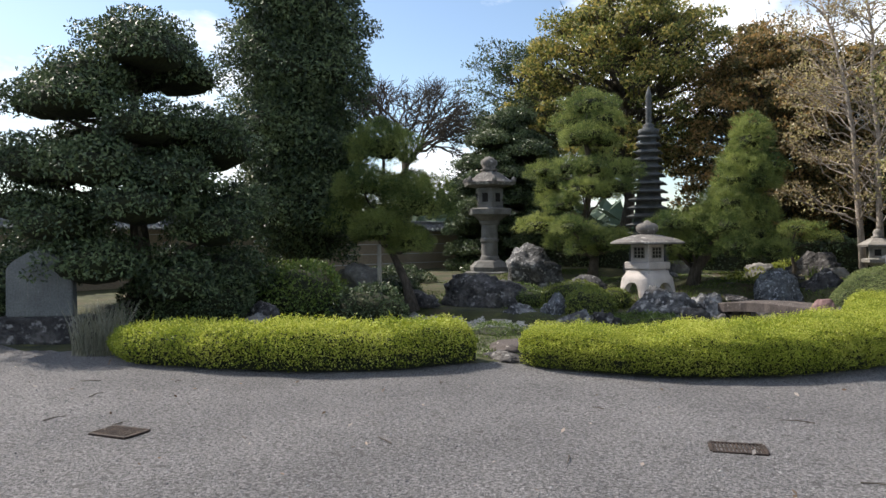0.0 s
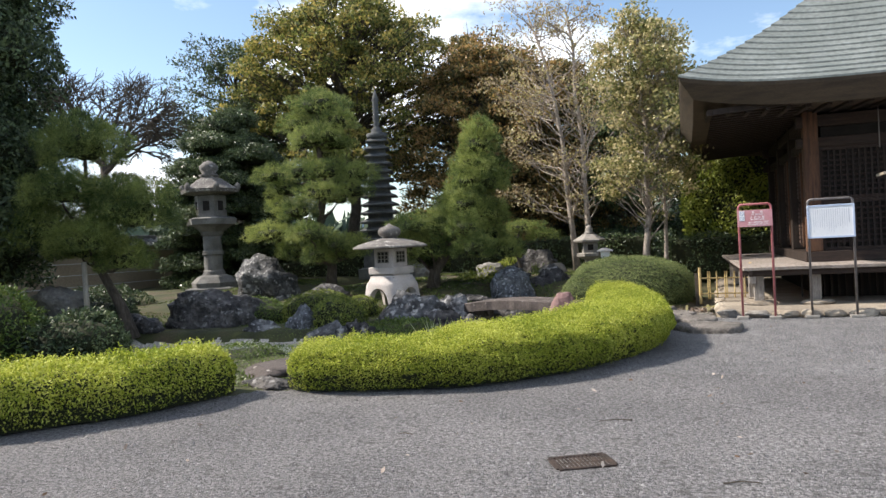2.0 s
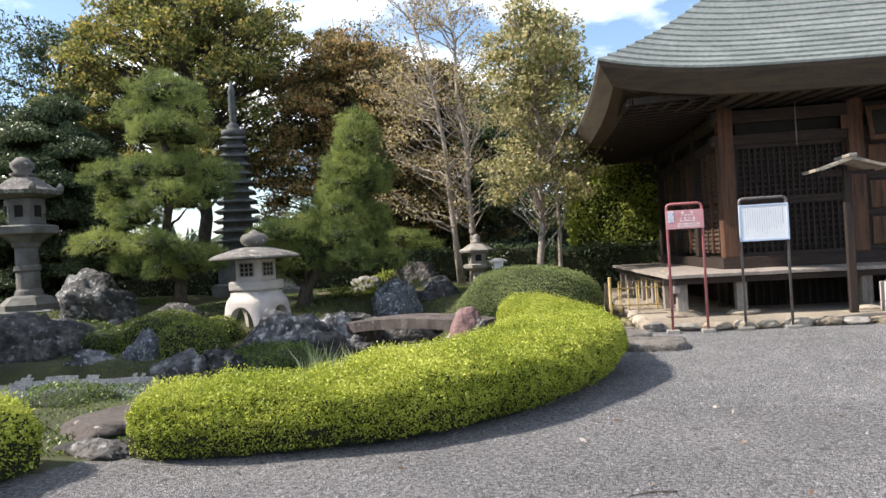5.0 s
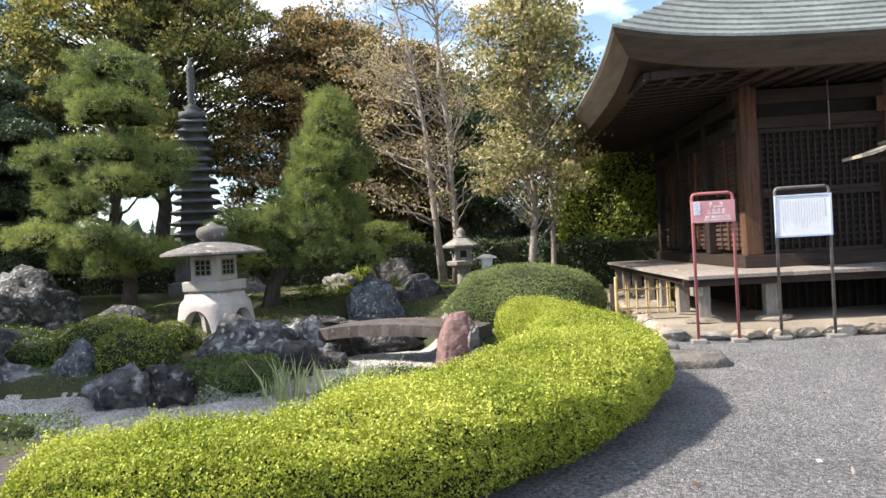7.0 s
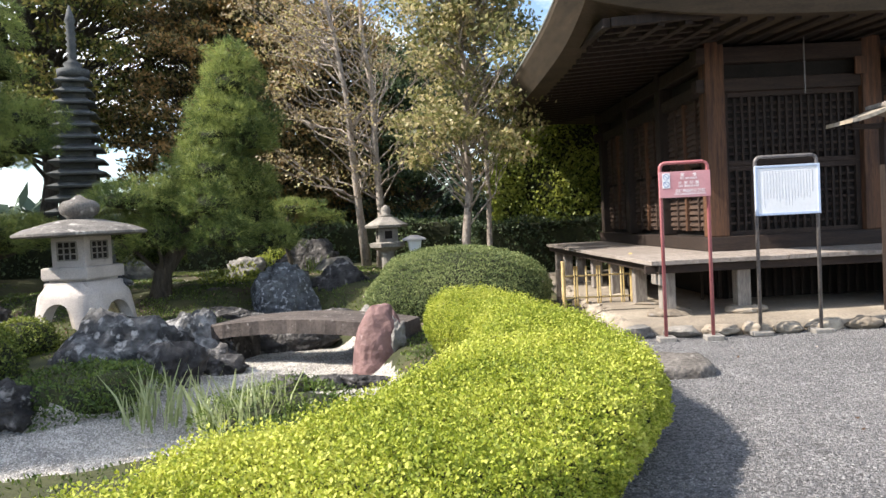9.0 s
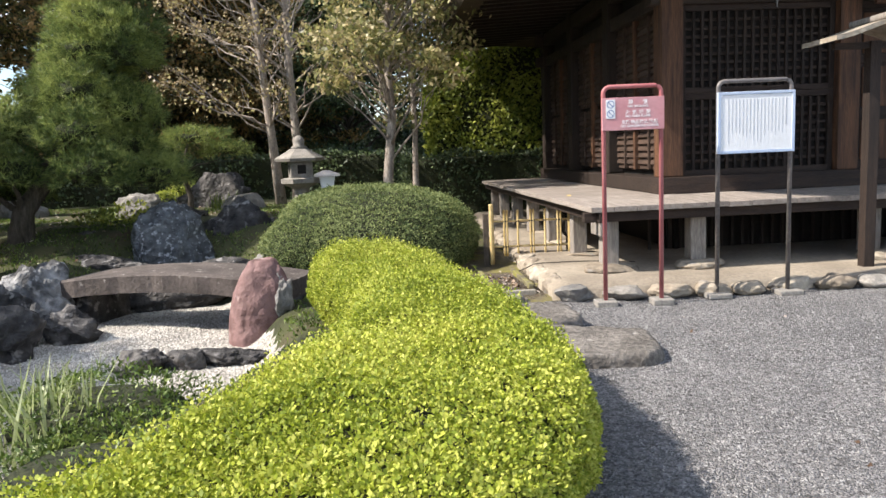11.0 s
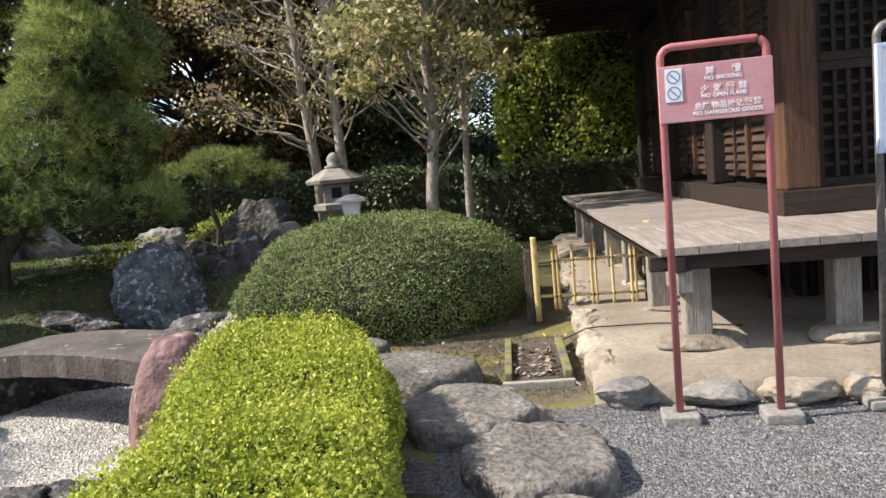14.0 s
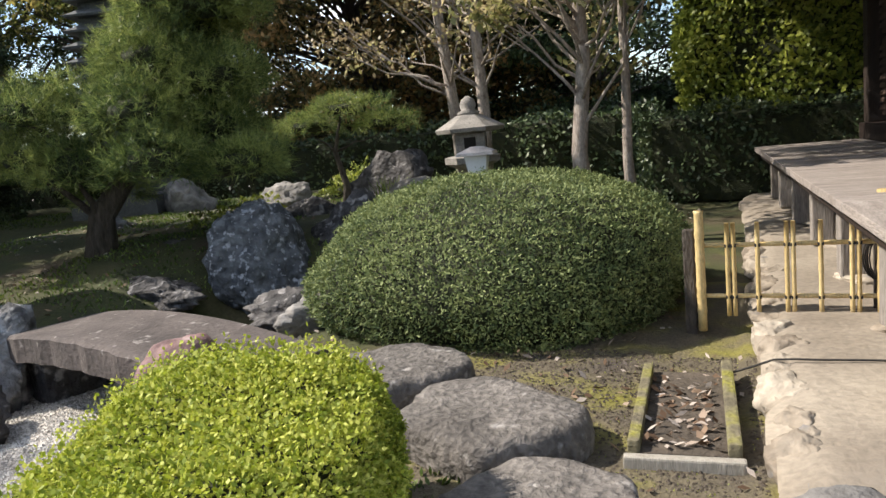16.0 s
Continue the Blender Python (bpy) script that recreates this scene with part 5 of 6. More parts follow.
def window_grid(parent, w, h, at, rz, n=3):
    # solid black pane paints the shade inside the fire box opening
    pane = part("opening_shade", boxed((w, 0.02, h), (0, 0, 0)), M_BLACK, parent)
    pane.matrix_basis = pose(*at, 0, 0, rz)
    for k in range(n + 1):
        part("lattice_bar", boxed((0.018, 0.03, h), (-w / 2 + w * k / n, -0.008, 0)), M_GRANITE_SMALL, pane)
        part("lattice_bar", boxed((w, 0.028, 0.018), (0, -0.008, -h / 2 + h * k / n)), M_GRANITE_SMALL, pane)


def snow_lantern():
    ob = thing("stone_lantern", (-5.18, 9.6, 0.03), "pale granite snow-viewing lantern with a broad cap on arched legs", "stone lantern", rz=-14)
    ob.scale = (1.05, 1.05, 1.05)
    part("leg_shell", ring_arch_legs(), M_GRANITE, ob)
    part("middle_slab", boxed((0.73, 0.73, 0.17), (0, 0, 0.92), 0.03), M_GRANITE, ob)
    part("middle_slab", boxed((0.60, 0.60, 0.08), (0, 0, 0.82), 0.02), M_GRANITE, ob)
    part("fire_box", boxed((0.53, 0.53, 0.42), (0, 0, 1.2), 0.025), M_GRANITE, ob)
    for s in range(4):
        a = math.pi / 2 * s
        d = Vector((0, -0.263, 1.215))
        d.rotate(Euler((0, 0, a)))
        window_grid(ob, 0.30, 0.24, d, math.degrees(a))
    mesh_part("cap", *lathe([(0.30, 1.40), (0.80, 1.41), (0.835, 1.425), (0.83, 1.455), (0.70, 1.515), (0.48, 1.575), (0.3, 1.62), (0.15, 1.64)], 28, math.pi / 8), M_GRANITE_CAP, ob, "weathered broad stone cap")
    mesh_part("jewel", *lathe([(0.15, 1.62), (0.17, 1.66), (0.225, 1.70), (0.255, 1.76), (0.25, 1.82), (0.20, 1.875), (0.10, 1.905), (0.04, 1.95), (0.01, 1.965)], 20), M_GRANITE_CAP, ob, smooth=True)


snow_lantern()


def tall_lantern():
    ob = thing("stone_lantern", (-12.9, 13.1, 0.1), "tall grey granite pillar lantern on a square plinth", "stone lantern", rz=20)
    q = math.pi / 4
    mesh_part("plinth", *lathe([(1.0, 0), (1.0, 0.42), (0.9, 0.46)], 4, q), M_GRANITE_GREY, ob)
    mesh_part("base", *lathe([(0.72, 0.46), (0.74, 0.60), (0.55, 0.78), (0.40, 0.84)], 6), M_GRANITE_GREY, ob)
    mesh_part("shaft", *lathe([(0.36, 0.84), (0.33, 0.95), (0.29, 1.0), (0.285, 1.45), (0.33, 1.48), (0.33, 1.58), (0.285, 1.61), (0.285, 2.05), (0.34, 2.1), (0.36, 2.2)], 20), M_GRANITE_GREY, ob)
    mesh_part("platform", *lathe([(0.40, 2.2), (0.62, 2.36), (0.78, 2.42), (0.80, 2.60), (0.70, 2.64)], 6), M_GRANITE_GREY, ob)
    mesh_part("fire_box", *lathe([(0.50, 2.64), (0.50, 3.30), (0.46, 3.34)], 6), M_GRANITE_GREY, ob)
    for s in range(6):
        a = math.pi / 3 * s + math.pi / 6
        # black block on each face in place of a shaded hole
        w = part("opening_shade", boxed((0.2, 0.03, 0.3), (0, 0, 0)), M_BLACK, ob)
        w.matrix_basis = pose(0.435 * math.cos(a), 0.435 * math.sin(a), 3.0, 0, 0, math.degrees(a) + 90)
    mesh_part("cap", *lathe([(0.5, 3.34), (0.92, 3.42), (0.96, 3.52), (0.72, 3.62), (0.42, 3.84), (0.26, 3.92)], 6), M_GRANITE_CAP, ob)
    for s in range(6):
        a = math.pi / 3 * s
        p = mesh_part("curl", *lathe([(0.04, -0.1), (0.1, 0), (0.09, 0.1), (0.02, 0.17)], 8), M_GRANITE_CAP, ob, smooth=True)
        p.location = (0.88 * math.cos(a), 0.88 * math.sin(a), 3.54)
    mesh_part("jewel", *lathe([(0.26, 3.9), (0.33, 3.98), (0.2, 4.04), (0.29, 4.16), (0.29, 4.27), (0.14, 4.4), (0.03, 4.44)], 16), M_GRANITE_CAP, ob, smooth=True)


tall_lantern()


def small_lantern():
    ob = thing("stone_lantern", (-1.3, 14.5, 0.32), "small mossy granite lantern with a jewel top", "stone lantern", rz=15)
    mesh_part("base", *lathe([(0.28, 0), (0.3, 0.12), (0.2, 0.2)], 6), M_GRANITE_SMALL, ob)
    mesh_part("shaft", *lathe([(0.15, 0.18), (0.13, 0.3), (0.14, 0.56), (0.17, 0.6)], 16), M_GRANITE_SMALL, ob)
    mesh_part("platform", *lathe([(0.18, 0.6), (0.36, 0.68), (0.37, 0.76), (0.3, 0.78)], 6), M_GRANITE_SMALL, ob)
    part("fire_box", boxed((0.4, 0.4, 0.3), (0, 0, 0.92), 0.02), M_GRANITE_SMALL, ob)
    for s in range(4):
        a = math.pi / 2 * s
        # shade of the window hole, as a black block on the box
        w = part("opening_shade", boxed((0.15, 0.02, 0.16), (0, 0, 0)), M_BLACK, ob)
        w.matrix_basis = pose(0.196 * math.sin(a), -0.196 * math.cos(a), 0.93, 0, 0, math.degrees(a))
    mesh_part("cap", *lathe([(0.25, 1.07), (0.44, 1.08), (0.46, 1.13), (0.3, 1.22), (0.16, 1.3)], 6), M_GRANITE_SMALL, ob)
    mesh_part("jewel", *lathe([(0.13, 1.29), (0.15, 1.33), (0.09, 1.36), (0.11, 1.43), (0.08, 1.5), (0.02, 1.54)], 14), M_GRANITE_SMALL, ob, smooth=True)
    lamp = thing("garden_lamp", (-0.64, 12.72, 0.05), "small white box lamp with a flat roof on a post", "lamp", rz=10)
    part("post", boxed((0.07, 0.07, 0.9), (0, 0, 0.45), 0.008), M_POST_GREY, lamp)
    mesh_part("shade_box", *lathe([(0.12, 0.88), (0.17, 1.1)], 4, math.pi / 4), M_WHITE, lamp)
    mesh_part("roof", *lathe([(0.28, 1.1), (0.27, 1.13), (0.08, 1.19)], 4, math.pi / 4), M_GRANITE, lamp)


small_lantern()


def pagoda():
    ob = thing("stone_pagoda", (-8.15, 15.56, 0.55), "tall dark stone pagoda with thirteen stacked roofs", "pagoda", rz=20)
    ob.scale = (0.905, 0.905, 0.905)
    q = math.pi / 4
    mesh_part("base", *lathe([(1.15, 0), (1.15, 0.35), (0.9, 0.4), (0.85, 1.15), (0.95, 1.2)], 4, q), M_PAGODA, ob)
    z = 1.2
    for k in range(13):
        w = 1.10 - 0.045 * k
        st = 0.315 - 0.004 * k
        mesh_part("storey", *lathe([(w * 0.62, z), (w * 0.62, z + st * 0.42), (w * 0.98, z + st * 0.46), (w, z + st * 0.6), (w * 0.78, z + st * 0.80), (w * 0.6, z + st)], 4, q), M_PAGODA, ob)
        z += st
    mesh_part("spire", *lathe([(0.36, z), (0.38, z + 0.18), (0.18, z + 0.24), (0.22, z + 0.32), (0.12, z + 0.4)] + [(0.13 if j % 2 else 0.085, z + 0.45 + 0.07 * j) for j in range(14)] + [(0.09, z + 1.5), (0.02, z + 1.75)], 14), M_PAGODA, ob, smooth=True)


pagoda()


def stele():
    ob = thing("stone_tablet", (-9.98, -2.4, 0.0), "upright grey slate tablet with a pointed top on a dark plinth", "stone tablet", rz=47)
    part("plinth", boxed((1.55, 0.75, 0.44), (0, 0, 0.2), 0.04), M_ROCK_DARK, ob)
    prof = [(-0.54, 0.42), (0.54, 0.42), (0.52, 1.15), (0.46, 1.28), (0.22, 1.42), (0.05, 1.52), (-0.15, 1.50), (-0.42, 1.34), (-0.53, 1.22)]
    bm = mesh_bm([(x, y, z) for y in (-0.1, 0.1) for x, z in prof], [])
    vs = list(bm.verts)
    n = len(prof)
    bm.faces.new(vs[:n])
    bm.faces.new(vs[n:][::-1])
    for k in range(n):
        bm.faces.new((vs[k], vs[n + k], vs[n + (k + 1) % n], vs[(k + 1) % n]))
    bmesh.ops.bevel(bm, geom=list(bm.edges), offset=0.015, segments=2, affect="EDGES")
    slab = part("slab", bm, M_STELE, ob)
    for j in range(6):
        part("carved_line", boxed((0.006, 0.004, 0.5), (-0.3 + 0.12 * j, -0.1, 0.9)), M_GRANITE_GREY, slab)


stele()


# ---- signs ----
def letters(text, size, at, parent, mat, gap=0.38):
    """A line of writing, centred at a place, with each word as a mesh of its own."""
    words = []
    for word in text.split():
        cu = bpy.data.curves.new("lettering", "FONT")
        cu.body, cu.size, cu.extrude, cu.offset = word, size, 0.001, 0.0009
        tmp = new("lettering_curve", cu)
        me = bpy.data.meshes.new_from_object(tmp.evaluated_get(bpy.context.evaluated_depsgraph_get()))
        bpy.data.objects.remove(tmp)
        me.materials.clear()
        finish(me, mat, False)
        xs = [v.co.x for v in me.vertices] or [0.0]
        words.append((me, min(xs), max(xs)))
    total = sum(hi - lo for _, lo, hi in words) + gap * size * (len(words) - 1)
    x = at[0] - total / 2
    for me, lo, hi in words:
        share("lettering", me, pose(x - lo, at[1], at[2], 90, 0, 0), parent)
        x += hi - lo + gap * size


def hoop(width, top, r, bend=0.06):
    pts = [(-width / 2, 0, 0.03), (-width / 2, 0, top - bend)]
    for k in range(1, 6):
        a = math.pi / 2 * k / 6
        pts.append((-width / 2 + bend * (1 - math.cos(a)), 0, top - bend + bend * math.sin(a)))
    pts.append((-width / 2 + bend, 0, top))
    pts += [(-x, y, z) for x, y, z in pts[::-1]]
    return tube(pts, [r] * len(pts), 10)


def warning_sign():
    ob = thing("warning_sign", (2.645, 7.38, 0.0), "faded red warning sign with white lettering on tube legs", "sign", rz=-3)
    mesh_part("tube_frame", *hoop(0.51, 1.96, 0.02), M_RED, ob, smooth=True)
    for s in (-1, 1):
        part("concrete_foot", boxed((0.19, 0.19, 0.06), (s * 0.255, 0, 0.02), 0.012), M_CONC, ob)
    board = part("board", boxed((0.55, 0.022, 0.285), (0, -0.028, 1.72), 0.004), M_REDBOARD, ob)
    part("picture_strip", boxed((0.082, 0.004, 0.165), (-0.20, -0.041, 1.765)), M_WHITE, board)
    for k in range(2):
        z = 1.805 - 0.08 * k
        v, f = [], []
        for j in range(20):
            a = 2 * math.pi * j / 20
            v += [(-0.20 + 0.034 * math.cos(a), -0.045, z + 0.034 * math.sin(a)), (-0.20 + 0.027 * math.cos(a), -0.045, z + 0.027 * math.sin(a))]
            f.append((2 * j, 2 * j + 1, (2 * j + 3) % 40, (2 * j + 2) % 40))
        mesh_part("mark", v, f, M_MARKBLUE, board)
        part("mark", boxed((0.06, 0.002, 0.007), (-0.20, -0.0445, z), 0, (0, 45, 0)), M_MARKBLUE, board)
    letters("禁 煙", 0.044, (0.04, -0.0405, 1.805), board, M_LETTER, 1.9)
    letters("NO SMOKING", 0.028, (0.04, -0.0405, 1.775), board, M_LETTER)
    letters("火 気 厳 禁", 0.042, (0.04, -0.0405, 1.718), board, M_LETTER, 0.45)
    letters("NO OPEN FLAME", 0.028, (0.04, -0.0405, 1.69), board, M_LETTER)
    letters("危 険 物 品 持 込 厳 禁", 0.038, (0.055, -0.0405, 1.635), board, M_LETTER, 0.08)
    letters("NO DANGEROUS GOODS", 0.028, (0.055, -0.0405, 1.605), board, M_LETTER)


warning_sign()


def notice_sign():
    ob = thing("notice_board", (3.81, 7.5, 0.0), "white notice board with fine text columns on grey tube legs", "notice board", rz=-1)
    mesh_part("tube_frame", *hoop(0.67, 1.98, 0.02), M_STEEL, ob, smooth=True)
    for s in (-1, 1):
        part("concrete_foot", boxed((0.22, 0.2, 0.05), (s * 0.335, 0, 0.02), 0.012), M_CONC, ob)
    board = part("board", boxed((0.66, 0.02, 0.50), (0, -0.028, 1.605), 0.003), M_WHITE, ob)
    for x in (-0.34, 0.34):
        part("rim", boxed((0.028, 0.034, 0.55), (x, -0.028, 1.605), 0.004), M_BLUEFRAME, board)
    for z in (1.342, 1.868):
        part("rim", boxed((0.652, 0.033, 0.026), (0, -0.028, z), 0.004), M_BLUEFRAME, board)
    rr = random.Random(4)
    for k in range(17):
        ln = rr.uniform(0.28, 0.40) if k else 0.24
        part("text_column", boxed((0.0045 if k else 0.012, 0.003, ln), (0.27 - 0.033 * k, -0.0385, 1.815 - ln / 2)), M_INK, board)


notice_sign()


def roofed_post():
    ob = thing("roofed_post", (5.17, 7.92, 0.0), "dark timber post with a small curved pale roof", "post")
    part("post", boxed((0.11, 0.11, 2.36), (0, 0, 1.16), 0.008), M_WOOD, ob)
    part("foot_stone", boxed((0.4, 0.34, 0.1), (0, 0, 0.05), 0.04), M_ROCK_TAN, ob)
    v, f = [], []
    for k in range(13):
        u = k / 6 - 1
        z = 2.52 - 0.20 * abs(u) ** 1.2 + 0.05 * abs(u) ** 4
        v += [(u * 0.54, -0.3, z), (u * 0.54, 0.3, z), (u * 0.54, 0.3, z - 0.045), (u * 0.54, -0.3, z - 0.045)]
        if k:
            a, b = 4 * k - 4, 4 * k
            f += [(a + j, b + j, b + (j + 1) % 4, a + (j + 1) % 4) for j in range(4)]
    f += [(0, 1, 2, 3), (51, 50, 49, 48)]
    mesh_part("roof", v, f, M_ROCK_TAN, ob)
    part("ridge", boxed((0.12, 0.64, 0.06), (0, 0, 2.54), 0.02), M_POST_GREY, ob)
    part("brace", boxed((0.8, 0.06, 0.06), (0, 0, 2.3), 0.006), M_WOOD_H, ob)


roofed_post()


# ---- bamboo fence, planting frame, grates ----
def bamboo_fence():
    ob = thing("bamboo_fence", (1.66, 10.02, 0.0), "low open bamboo fence tied with dark twine", "fence", rz=-3)

    def cane(name, at, length, r, rot=(0, 0, 0)):
        prof = []
        k = 0
        z = 0.0
        while z < length:
            prof += [(r, z), (r * 0.97, z + 0.1), (r * 1.1, min(z + 0.13, length))]
            z += 0.16
        v, f = lathe(prof, 10)
        p = mesh_part(name, v, f, M_BAMBOO, ob, smooth=True)
        p.matrix_basis = pose(*at, *rot)
        return p

    cane("end_post", (0.0, 0, 0.02), 0.76, 0.028)
    cane("end_post", (0.98, 0.0, 0.12), 0.66, 0.026)
    part("wooden_post", boxed((0.07, 0.07, 0.68), (-0.07, 0.05, 0.32), 0.01), M_BARK, ob)
    for z in (0.24, 0.56):
        cane("rail", (-0.03, 0.02, z), 1.03, 0.014, (0, 90, 0))
    for k, x in enumerate((0.16, 0.195, 0.33, 0.49, 0.525, 0.67, 0.83, 0.865)):
        cane("upright", (x, -0.012, 0.12), 0.58, 0.0135)
        for z in (0.24, 0.56):
            part("tie", boxed((0.034, 0.05, 0.022), (x, 0.0, z), 0.006), M_TWINE, ob)


bamboo_fence()


M_RAIL_MOSS = material("mossy_timber", [(0.10, 0.085, 0.06), (0.17, 0.15, 0.09), (0.22, 0.21, 0.03)], scale=7, rough=0.95, bump=0.7, bump_scale=40)


def plant_frame():
    ob = thing("planting_frame", (1.62, 8.66, 0.0), "mossy timber ground frame filled with dark soil and dead leaves", "frame", rz=2)
    part("rail", boxed((0.05, 1.0, 0.1), (-0.19, 0, 0.04), 0.01), M_RAIL_MOSS, ob)
    part("rail", boxed((0.055, 1.06, 0.1), (0.2, 0.03, 0.04), 0.01), M_RAIL_MOSS, ob)
    part("rail", boxed((0.47, 0.05, 0.06), (0.005, -0.53, 0.01), 0.01), M_POLE, ob)
    part("soil", boxed((0.36, 1.0, 0.05), (0.01, 0.0, 0.015), 0.01), M_SOIL, ob)


plant_frame()


def grate(at, rz):
    ob = thing("drain_grate", at, "rusty iron drain grate set in the gravel", "grate", "drain grates", rz)
    w, d = 0.40, 0.27
    for s in (-1, 1):
        part("rim", boxed((w, 0.03, 0.03), (0, s * d / 2, 0), 0.004), M_IRON, ob)
        part("rim", boxed((0.03, d - 0.03, 0.03), (s * w / 2, 0, 0), 0.004), M_IRON, ob)
    for k in range(13):
        part("bar", boxed((0.014, d - 0.03, 0.022), (-w / 2 + 0.0286 * (k + 1), 0, 0)), M_IRON, ob)
    part("cross_bar", boxed((w - 0.03, 0.012, 0.018), (0, 0, -0.003)), M_IRON, ob)
    # opaque black sheet under the bars paints the drain's dark depth
    part("pit_shade", boxed((w - 0.02, d - 0.02, 0.01), (0, 0, -0.008)), M_BLACK, ob)


grate((1.07, -1.18, 0.0), 28)
grate((-3.1, -4.15, 0.0), 20)

# ---- iris and grey plants ----


def blades(at, n, height, spread, mat, label, seed, category="plant", width=0.022):
    rng = np.random.default_rng(seed)
    ob = thing("garden_plant", at, label, category)
    out = []
    for _ in range(n):
        a, r = rng.random() * 6.28, spread * math.sqrt(rng.random())
        p = np.array([r * math.cos(a), r * math.sin(a), 0.0])
        d = np.array([rng.normal() * 0.17, rng.normal() * 0.17, 1.0])
        h = height * (0.55 + 0.6 * rng.random())
        s = unit(np.cross(d, rng.normal(size=3))) * width / 2
        m = p + d * h * 0.55
        e = p + d * h + np.array([d[0], d[1], -0.15]) * h * 0.35
        out += [p - s, p + s, m + s * 0.9, m - s * 0.9, m - s * 0.9, m + s * 0.9, e + s * 0.1, e - s * 0.1]
    quads("leaf_tuft", np.array(out), 4, mat, ob)
    return ob


blades((-1.72, 5.25, -0.28), 90, 0.55, 0.36, M_BLADE, "clump of pale green iris blades beside the stream", 51)
blades((-2.7, 6.05, -0.3), 70, 0.5, 0.4, M_BLADE, "clump of pale green iris blades beside the stream", 52)
blades((-1.95, 6.2, -0.32), 45, 0.42, 0.22, M_BLADE, "small clump of pale green iris blades in the gravel", 55)
blades((-7.9, -2.3, 0.0), 420, 0.75, 0.42, M_GREYPLANT, "grey lavender-like bush beside the hedge", 53, width=0.012)
blades((-3.0, 15.4, 0.4), 60, 0.45, 0.3, M_SHRUB, "strappy green plant among rocks", 54)


# ---- trees ----
def pine(base, height, pads, label, seed, trunk, radius=0.13, density=1.45, needle=(0.12, 0.0075)):
    return tree("pine_tree", label, base, trunk, radius, pads, M_NEEDLE, M_BARK, "pine tree", "garden pines", 1.35 * density, seed, needle, "needle", -0.5, 0.45)


# cloud-pruned pine with open tiers by the pagoda
rr = random.Random(3)
pads = [(0.05, 0, 5.15, 0.85, 0.85, 0.5), (-0.6, 0.0, 4.7, 0.6, 0.6, 0.38), (0.6, -0.1, 4.65, 0.6, 0.6, 0.38), (-1.35, -0.2, 3.3, 0.7, 0.6, 0.34), (-1.5, -0.3, 1.7, 0.8, 0.6, 0.36), (-1.3, 0.2, 2.5, 0.6, 0.6, 0.3)]
for z, r, w in ((3.95, 0.9, 0.58), (3.2, 1.05, 0.62), (2.4, 1.1, 0.62), (1.6, 1.15, 0.62), (1.0, 1.0, 0.6)):
    for k in range(5):
        a = 1.257 * k + z * 2.1 + rr.uniform(-0.4, 0.4)
        q = r * rr.uniform(0.55, 1.1)
        pads.append((q * math.cos(a), q * math.sin(a), z + rr.uniform(-0.35, 0.35), w * rr.uniform(0.7, 1.1), w * rr.uniform(0.7, 1.1), 0.36))
pine((-8.15, 11.75, 0.35), 5.6, pads, "tall cloud-pruned pine with open green tiers", 61, [(0.1, 0, -0.3), (0.2, 0.05, 0.8), (-0.16, 0.1, 1.9), (0.14, 0, 3.0), (-0.05, 0, 4.1), (0, 0, 5.0)], 0.15, 1.05)
# conical pine leaning towards the stream
pads = [(1.25, 0.9, 4.15, 0.46, 0.46, 0.42), (1.25, 0.85, 3.75, 0.6, 0.6, 0.48)]
for z, r, w, cx in ((3.2, 0.36, 0.56, 1.2), (2.65, 0.48, 0.6, 1.12), (2.05, 0.6, 0.62, 1.0), (1.5, 0.8, 0.62, 0.8), (1.0, 1.0, 0.58, 0.6)):
    for k in range(5):
        a = 1.257 * k + z * 1.7
        q = r * rr.uniform(0.7, 1.1)
        pads.append((cx + q * math.cos(a), 0.7 * cx + q * math.sin(a), z + rr.uniform(-0.2, 0.2), w * rr.uniform(0.8, 1.1), w * rr.uniform(0.8, 1.1), 0.42))
pads += [(-0.5, -0.2, 1.2, 0.7, 0.6, 0.36), (-0.2, -0.5, 1.7, 0.7, 0.6, 0.36), (1.9, 0.3, 0.95, 0.6, 0.5, 0.3)]
pine((-5.0, 11.65, 0.35), 4.6, pads, "conical pruned pine with soft long needles", 62, [(0.0, 0, -0.3), (0.12, 0.05, 0.5), (0.5, 0.3, 1.1), (0.75, 0.5, 1.9), (1.1, 0.75, 2.9), (1.25, 0.9, 4.0)], 0.17, 1.15)
# low arm of that pine over the dome
pine((-3.5, 14.9, 0.3), 2.0, [(0.2, 0, 1.6, 0.65, 0.5, 0.2), (-0.5, 0.1, 1.4, 0.6, 0.5, 0.2), (0.75, 0.1, 1.35, 0.5, 0.45, 0.18)], "low spreading young pine with bright needles", 63, [(0, 0, -0.2), (0.08, 0, 0.5), (-0.05, 0, 1.0), (0.1, 0, 1.5)], 0.07, 1.0)
# propped pine by the wall
pads = [(0.1, -0.1, 3.7, 0.9, 0.9, 0.7), (-0.75, -0.3, 2.0, 0.95, 0.85, 0.65), (0.85, 0.35, 2.3, 1.0, 0.9, 0.7), (0.0, -0.6, 2.75, 0.8, 0.7, 0.5), (0.1, 0.7, 2.7, 0.8, 0.7, 0.5), (0.75, 0.2, 1.35, 0.6, 0.6, 0.45), (-0.3, 0.1, 1.6, 0.7, 0.6, 0.4), (0.4, -0.4, 1.75, 0.8, 0.7, 0.45)]
